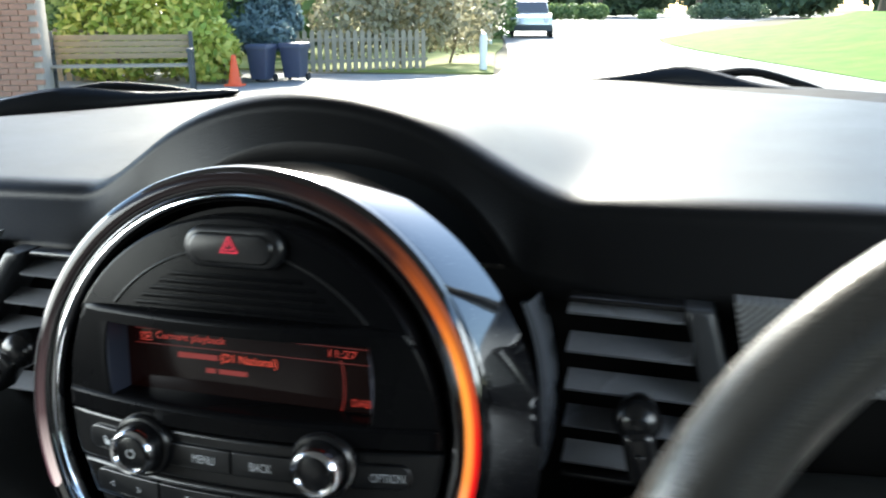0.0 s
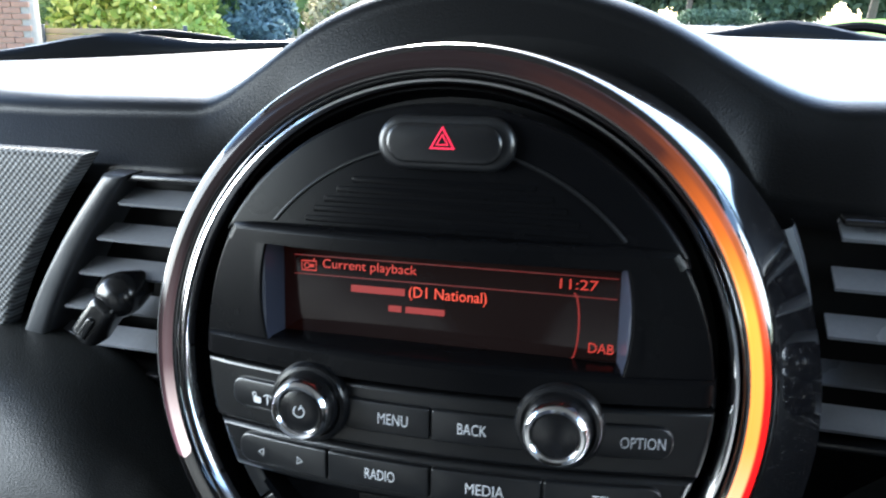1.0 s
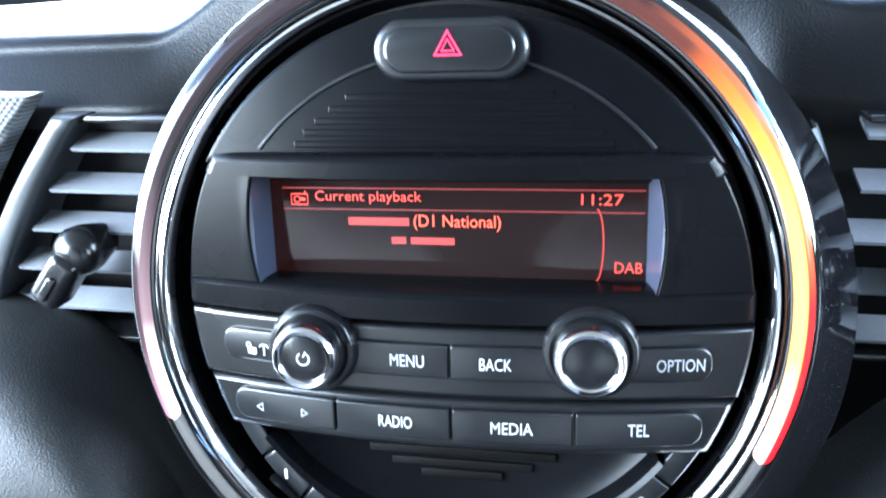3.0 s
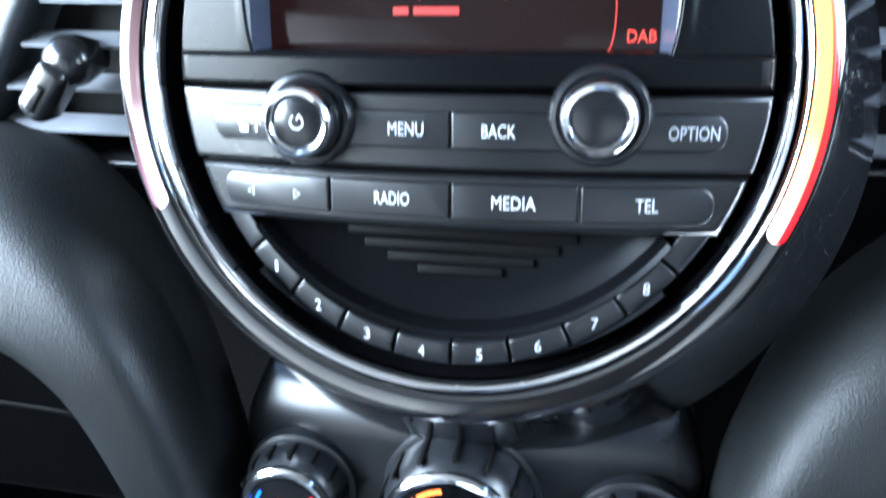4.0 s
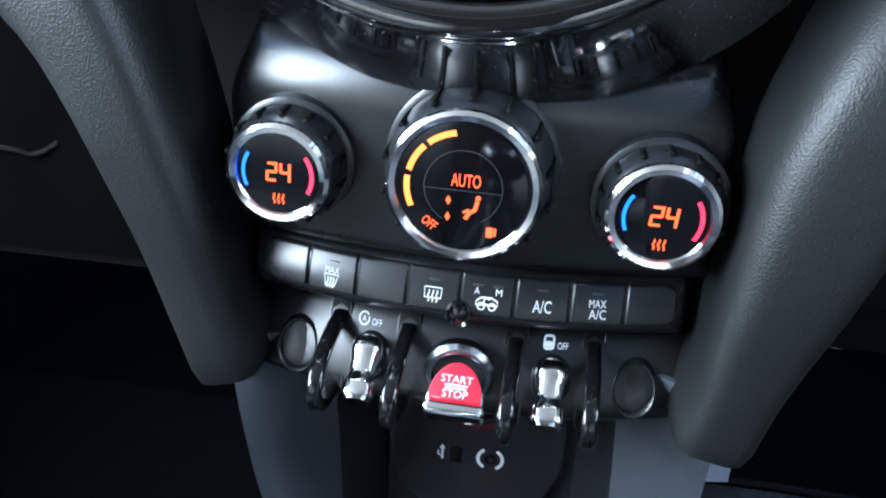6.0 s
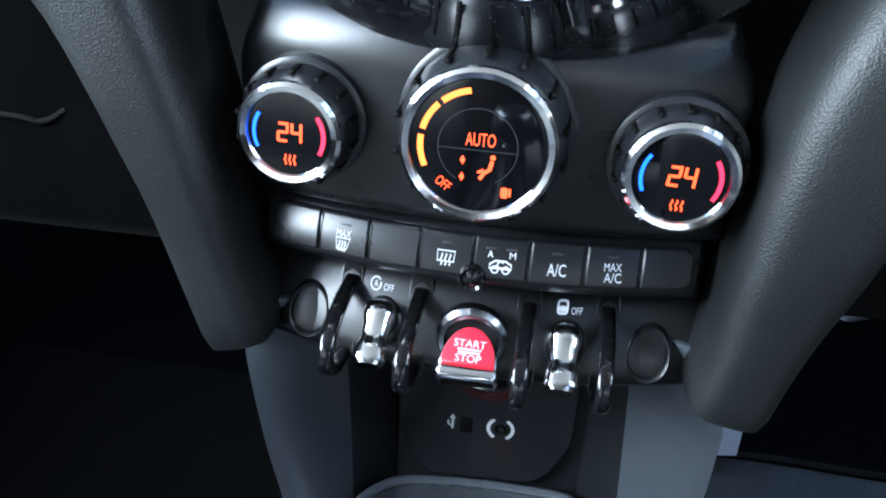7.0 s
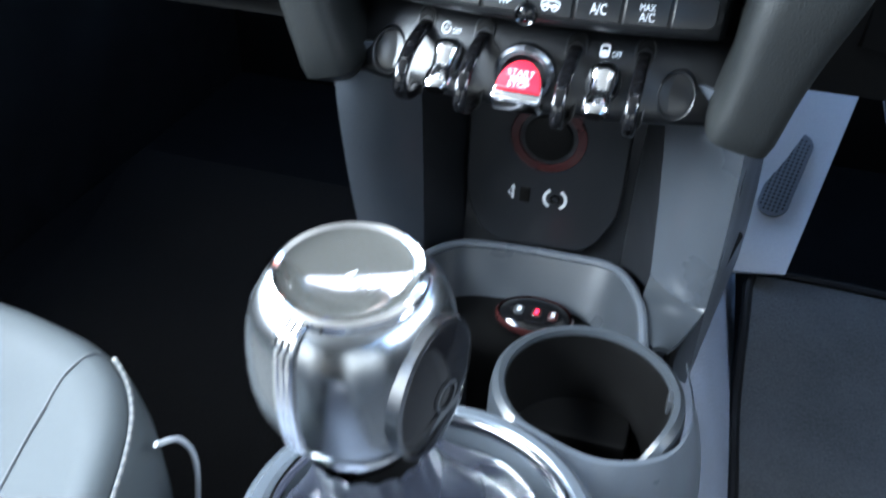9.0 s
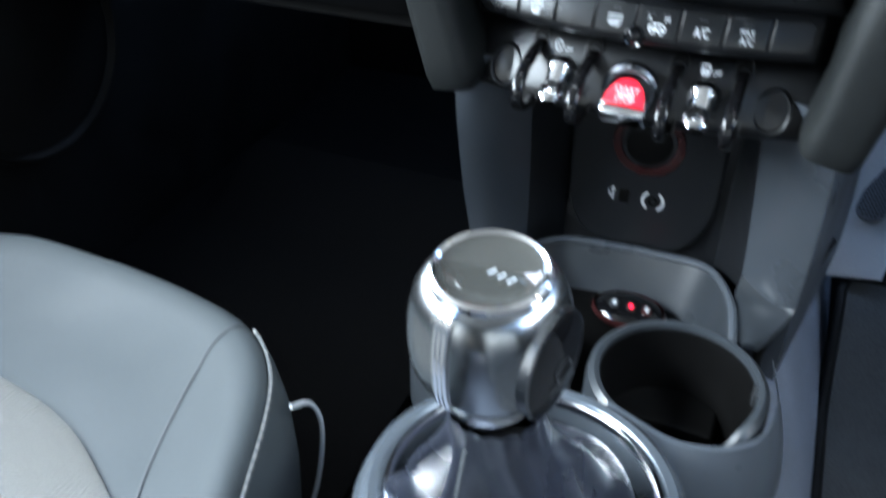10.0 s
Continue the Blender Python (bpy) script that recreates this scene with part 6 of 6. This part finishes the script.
def tree(x, y, h, r, blobs, count, size, material, label, seed):
    t = thing("tree", Matrix.Translation((x, y, 0)), label, "tree")
    rng = random.Random(seed)
    part("trunk", tube(smooth_path([(0, 0, -0.1), (0.03 * h, 0, h * 0.3), (0, 0.02 * h, h * 0.6), (0.02 * h, 0, h * 0.9)], 12), lambda s: r * (1 - 0.75 * s), 10), BARK, t)
    for i in range(7):
        a, z = rng.uniform(0, 6.28), h * rng.uniform(0.35, 0.75)
        part("limb", tube(smooth_path([(0, 0, z), (0.12 * h * math.cos(a), 0.12 * h * math.sin(a), z + 0.1 * h), (0.25 * h * math.cos(a), 0.25 * h * math.sin(a), z + 0.16 * h)], 6), lambda s: r * 0.35 * (1 - 0.8 * s), 6), BARK, t)
    leaves("crown", foliage(blobs, count, size, seed), material, t)
    return t


YELLOWLEAF = leafmat("yellow_green_leaf", (0.20, 0.30, 0.05), (0.45, 0.50, 0.10), (0.70, 0.66, 0.20))
GREENLEAF = leafmat("green_leaf", (0.07, 0.13, 0.04), (0.16, 0.24, 0.08), (0.30, 0.36, 0.14))
BLUELEAF = leafmat("blue_spruce_needle", (0.05, 0.09, 0.10), (0.11, 0.17, 0.18), (0.22, 0.30, 0.32))
DRYLEAF = leafmat("dry_shrub_leaf", (0.16, 0.15, 0.09), (0.30, 0.28, 0.18), (0.46, 0.42, 0.30))
DARKLEAF = leafmat("dark_green_leaf", (0.06, 0.10, 0.06), (0.14, 0.20, 0.11), (0.24, 0.30, 0.18))

# brick house
house = thing("house", Matrix.Translation((-7.7, 9.3, 0)) @ Matrix.Rotation(radians(18), 4, "Z"), "red brick house corner beside the bench", "house")
part("wall", box(-4.5, -0.02, 0.03, 0.4, 0, 3.2, 0.005), MORTAR, house)
brick_me = None
rngb = random.Random(5)
count = 0
for row_ in range(29):
    for col in range(10):
        x1 = -0.225 * col - (0.1125 if row_ % 2 else 0.0)
        z0_ = 0.02 + 0.075 * row_
        if brick_me is None:
            ob = part("brick", box(-0.215, 0.0, 0.0, 0.05, 0.0, 0.065, 0.004), BRICKM, house)
            brick_me = ob.data
        else:
            ob = new("brick", brick_me)
            ob.parent = house
        ob.location = (x1, rngb.uniform(-0.003, 0.003), z0_)
part("wall_lamp", lathe([(0.0, 0.10), (0.07, 0.09), (0.09, 0.0), (0.06, -0.06), (0.0, -0.07)], n=20), IRON, house).matrix_local = Matrix.Translation((-0.62, -0.08, 1.02))
# bench
bench = thing("bench", Matrix.Translation((-7.15, 10.25, 0)) @ Matrix.Rotation(radians(27), 4, "Z"), "weathered wooden bench with dark ends in front of a hedge", "bench")
for i in range(4):
    part("back_slat", box(-0.92, 0.92, 0.18 + 0.02 * i, 0.205 + 0.02 * i, 0.46 + 0.085 * i, 0.535 + 0.085 * i, 0.006), OLDWOOD, bench)
for i in range(4):
    part("seat_slat", box(-0.92, 0.92, -0.28 + 0.11 * i, -0.19 + 0.11 * i, 0.36, 0.39, 0.006), PALEWOOD, bench)
for s in (-1, 1):
    part("end_frame", join(box(s * 0.95 - 0.03, s * 0.95 + 0.03, -0.32, -0.25, 0, 0.58, 0.01), box(s * 0.95 - 0.03, s * 0.95 + 0.03, 0.16, 0.25, 0, 0.84, 0.01), box(s * 0.95 - 0.04, s * 0.95 + 0.04, -0.34, 0.22, 0.56, 0.61, 0.01), box(s * 0.95 - 0.03, s * 0.95 + 0.03, -0.3, 0.2, 0.30, 0.36, 0.01)), IRON, bench)


def picket_fence(x0, y0, x1, y1, h, n, label):
    f = thing("picket_fence", Matrix.Translation((x0, y0, 0)) @ Matrix.Rotation(math.atan2(y1 - y0, x1 - x0), 4, "Z"), label, "fence", "picket fences")
    length = math.hypot(x1 - x0, y1 - y0)
    for z in (0.25 * h, 0.75 * h):
        part("rail", box(0, length, 0.0, 0.04, z - 0.03, z + 0.03, 0.005), PALEWOOD, f)
    w = length / n
    first = None
    for i in range(n):
        hh_ = h * (1 + 0.04 * math.sin(i * 2.3))
        if first is None:
            first = part("picket", mesh_bm([(0, -0.02, 0), (w * 0.62, -0.02, 0), (w * 0.62, -0.02, hh_ - 0.06), (w * 0.31, -0.02, hh_), (0, -0.02, hh_ - 0.06), (0, 0, 0), (w * 0.62, 0, 0), (w * 0.62, 0, hh_ - 0.06), (w * 0.31, 0, hh_), (0, 0, hh_ - 0.06)], [(0, 1, 2, 3, 4), (9, 8, 7, 6, 5), (0, 5, 6, 1), (1, 6, 7, 2), (2, 7, 8, 3), (3, 8, 9, 4), (4, 9, 5, 0)]), PALEWOOD, f)
            ob = first
        else:
            ob = new("picket", first.data)
            ob.parent = f
        ob.location = (i * w, 0, 0)
    return f


picket_fence(-6.4, 14.2, -4.2, 15.9, 0.78, 20, "weathered grey picket fence under dry shrubs")
picket_fence(-10.5, 11.2, -8.3, 12.2, 0.85, 18, "weathered grey picket fence behind the bench")
bush("bush", [(-8.4, 11.8, 0.7, 0.9, 0.6, 0.9), (-7.6, 12.2, 1.0, 0.9, 0.7, 0.9), (-6.9, 11.9, 0.55, 0.65, 0.5, 0.6), (-6.55, 11.9, 0.4, 0.35, 0.4, 0.55)], 5200, 0.075, YELLOWLEAF, "yellow-green leafy bush behind the bench", 1)
bush("bush", [(-9.6, 12.6, 1.1, 1.3, 0.8, 1.2), (-8.2, 13.6, 1.5, 1.5, 0.9, 1.3)], 5200, 0.09, GREENLEAF, "green garden bush behind the fence", 2)
tree(-6.75, 13.9, 2.4, 0.07, [(0, 0, 1.0, 0.72, 0.6, 0.42), (0.0, 0, 1.5, 0.62, 0.55, 0.5), (0.05, 0, 2.1, 0.40, 0.40, 0.5), (0.25, -0.9, 0.75, 0.5, 0.5, 0.3), (0.65, -1.0, 0.7, 0.4, 0.4, 0.25), (-0.35, 0, 0.85, 0.4, 0.4, 0.28), (0.4, 0, 0.9, 0.4, 0.4, 0.25)], 8000, 0.06, BLUELEAF, "blue-green spruce beside the bins", 3)
bush("bush", [(-5.6, 15.6, 0.9, 0.9, 0.6, 0.7), (-4.7, 16.6, 1.0, 1.0, 0.7, 0.75), (-4.0, 17.6, 0.8, 0.8, 0.6, 0.6), (-5.2, 16.8, 1.6, 1.4, 0.8, 0.9)], 6500, 0.07, DRYLEAF, "dry straggling pale shrub over the picket fence", 4)
bush("bush", [(-6.2, 27, 1.4, 1.5, 1.2, 1.6), (-7.8, 24, 1.8, 1.8, 1.5, 2.0), (-9.5, 20, 1.8, 1.8, 1.5, 1.9)], 5200, 0.13, DRYLEAF, "pale bushes along the verge", 5)
bush("bush", [(-5.9, 32.5, 1.0, 0.7, 0.8, 1.2), (-7.5, 34, 1.8, 1.4, 1.2, 2.0)], 3200, 0.13, GREENLEAF, "green bush beside the parked car", 6)
for x, y, h, r, s in ((-14, 21, 7.5, 0.22, 7), (-20, 34, 9, 0.3, 8), (-9.5, 42, 9, 0.3, 9), (14, 62, 9, 0.32, 10), (20, 70, 10, 0.35, 11), (4, 108, 11, 0.4, 12), (-8, 112, 12, 0.4, 13), (-18, 96, 11, 0.4, 14), (26, 95, 11, 0.4, 15)):
    k = h / 8
    tree(x, y, h, r, [(0, 0, h * 0.62, 2.2 * k, 2.2 * k, 2.0 * k), (1.1 * k, 0.3, h * 0.5, 1.6 * k, 1.6 * k, 1.3 * k), (-1.2 * k, -0.2, h * 0.55, 1.7 * k, 1.6 * k, 1.4 * k), (0.2, 0, h * 0.85, 1.5 * k, 1.5 * k, 1.3 * k)], 3000, 0.16 * k + 0.05, GREENLEAF if s % 2 else DRYLEAF, "leafy tree beyond the road", s)
for x, y, w, h, s, mt in ((-8.5, 88, 5.5, 1.5, 20, GREENLEAF), (-1.5, 97, 1.6, 0.9, 21, GREENLEAF), (7, 98, 7.0, 1.6, 22, DARKLEAF), (-19, 70, 6.0, 2.5, 23, GREENLEAF)):
    bush("hedge", [(x + dx, y, h * 0.5, w * 0.22, 1.0, h * 0.58) for dx in (-0.8 * w * 0.5, -0.25 * w, 0, 0.25 * w, 0.8 * w * 0.5)], 3600, 0.16, mt, "clipped green hedge beyond the road", s, 2)
# bins and cone
for x, y, s in ((-6.02, 12.35, 1.0), (-5.62, 12.75, 1.02)):
    b = thing("wheelie_bin", Matrix.Translation((x, y, 0)) @ Matrix.Scale(s, 4), "dark blue plastic bin beside the fence", "bin", "bins")
    part("body", loft([rrect(0.30, 0.34, 0.03, 4), rrect(0.30, 0.34, 0.03, 4)] and [[(px, py, 0.05) for px, py in rrect(0.28, 0.32, 0.03, 4)], [(px, py, 0.52) for px, py in rrect(0.36, 0.40, 0.03, 4)]]), BINM, b)
    part("lid", slab(rrect(0.40, 0.44, 0.04, 4), 0.52, 0.60, 0.03), BINM, b)
    for q in (-1, 1):
        part("wheel", tf(lathe([(0.0, -0.02), (0.06, -0.02), (0.06, 0.02), (0.0, 0.02)], n=16), Matrix.Translation((q * 0.16, 0.14, 0.06)) @ Matrix.Rotation(radians(90), 4, "Y")), TYRE, b)
cone = thing("traffic_cone", Matrix.Translation((-6.1, 11.55, 0)), "orange plastic traffic cone on the paving", "traffic cone")
part("base", slab(rrect(0.26, 0.26, 0.03, 3), 0, 0.03, 0.008), CONEM, cone)
part("cone", lathe([(0.105, 0.03), (0.085, 0.13), (0.035, 0.46), (0.02, 0.47), (0.0, 0.47)], n=24), CONEM, cone)
for x, y in ((-3.05, 15.75), (-5.25, 27.5)):
    p = thing("bollard", Matrix.Translation((x, y, 0)), "short white wooden post on the verge", "bollard", "white posts")
    part("post", lathe([(0.075, 0.0), (0.075, 0.62), (0.055, 0.70), (0.0, 0.72)], n=16), WHITE, p)

# parked car
car = thing("parked_car", Matrix.Translation((-5.05, 35.2, 0)) @ Matrix.Rotation(radians(9), 4, "Z"), "silver hatchback parked at the roadside", "car")
sec = [(-1.0, 0.80, 0.35, 0.62), (-0.96, 0.86, 0.28, 0.80), (-0.6, 0.88, 0.25, 0.92), (0.2, 0.89, 0.25, 0.96), (1.6, 0.89, 0.25, 0.98), (2.6, 0.87, 0.27, 0.98), (3.0, 0.80, 0.35, 0.90)]
part("body", loft([[(w * c, y, z0_ + (z1_ - z0_) * t) for c, t in ((-0.92, 0.0), (-1.0, 0.25), (-1.0, 0.65), (-0.93, 1.0), (0.93, 1.0), (1.0, 0.65), (1.0, 0.25), (0.92, 0.0))] for y, w, z0_, z1_ in sec]), CARM, car)
part("cabin", loft([[(w * c, y, z) for c, z in ((-1, 0.92), (-0.86, top_), (0.86, top_), (1, 0.92))] for y, w, top_ in ((-0.45, 0.80, 0.95), (0.35, 0.74, 1.46), (1.4, 0.74, 1.50), (2.5, 0.72, 1.42), (2.9, 0.76, 0.97))]), CARM, car)
part("windscreen", mesh_bm([(-0.68, -0.40, 1.01), (0.68, -0.40, 1.01), (0.60, 0.24, 1.41), (-0.60, 0.24, 1.41)], [(0, 1, 2, 3)]), CARGLASS, car)
part("bumper", box(-0.84, 0.84, -1.10, -0.9, 0.28, 0.52, 0.05), IRON, car)
for s in (-1, 1):
    part("headlight", tf(lathe([(0.0, 0.05), (0.10, 0.035), (0.12, 0.0)], n=16), Matrix.Translation((s * 0.62, -0.99, 0.70)) @ Matrix.Rotation(radians(90), 4, "X")), WHITE, car)
    for y in (-0.35, 2.2):
        part("wheel", tf(lathe([(0.18, -0.10), (0.30, -0.10), (0.32, -0.06), (0.32, 0.06), (0.30, 0.10), (0.18, 0.10)], n=24), Matrix.Translation((s * 0.80, y, 0.32)) @ Matrix.Rotation(radians(90), 4, "Y")), TYRE, car)
# pale boarded fence on the bank
bf = thing("board_fence", Matrix.Translation((9.2, 34, 0.9)) @ Matrix.Rotation(radians(-38), 4, "Z"), "pale weathered board fence on the grass bank", "fence")
me_b = None
for i in range(34):
    if me_b is None:
        ob = part("board", box(0, 0.145, 0, 0.02, 0, 1.7, 0.003), PALEWOOD, bf)
        me_b = ob.data
    else:
        ob = new("board", me_b)
        ob.parent = bf
    ob.location = (0.152 * i, 0, 0.01 * math.sin(i * 1.7))
# a wood closes the view
bush("wood", [(-16, 30, 3.0, 5, 2, 3.5), (-24, 26, 3.5, 6, 2, 4), (-11, 40, 3.0, 4, 2, 3.6), (-34, 30, 4, 8, 3, 5), (-12.5, 17.5, 1.6, 2.2, 1.0, 1.8), (-9.0, 18.5, 1.4, 2.0, 1.0, 1.6)], 20000, 0.30, GREENLEAF, "leafy trees and shrubs behind the gardens", 30)
bush("wood", [(-30, 120, 5, 12, 3, 6), (-8, 125, 5, 10, 3, 6), (12, 120, 4.5, 11, 3, 5.5), (34, 112, 5, 12, 3, 6), (58, 100, 5, 13, 3, 6)], 26000, 0.8, DARKLEAF, "distant dark trees beyond the road", 31)
# the street lies turned a little against the car
STREET = Matrix.Translation((0.26, -0.35, 0)) @ Matrix.Rotation(radians(2.1), 4, "Z") @ Matrix.Translation((-0.26, 0.35, 0))
for ob in list(scene.objects):
    if ob not in INSIDE and ob.parent is None:
        ob.matrix_basis = STREET @ ob.matrix_basis
# wipers
for pts, hump in ((((-0.78, 0.40, 1.016), (-0.62, 0.50, 1.024), (-0.48, 0.60, 1.032), (-0.36, 0.72, 1.040)), 0.55), (((0.06, 0.86, 1.050), (0.22, 0.86, 1.054), (0.36, 0.79, 1.050), (0.50, 0.70, 1.046)), 0.40)):
    w = thing("wiper", Matrix.Translation(pts[0]), "black windscreen wiper resting on the cowl", "wiper", "windscreen wipers")
    line = [p - Vector(pts[0]) for p in smooth_path(pts, 30)]
    rings = []
    for i, p in enumerate(line):
        t = i / 30
        h = 0.010 + 0.016 * math.exp(-(((t - hump) / 0.16) ** 2))
        k = 0.25 + 0.75 * math.sin(math.pi * min(1, max(0, t))) ** 0.4
        rings.append([p + Vector((0, 0.016 * k * math.cos(q), h * k * math.sin(q))) for q in [2 * math.pi * j / 12 for j in range(12)]])
    part("blade", loft(rings), PAD, w)
    part("arm", tube(smooth_path([line[14] + Vector((0, 0.03, 0.012)), line[18] + Vector((0, 0.04, 0.022)), line[22] + Vector((0, 0.05, 0.012)), line[25] + Vector((0, 0.05, 0.0))], 12), 0.006, 8), BLACK, w)
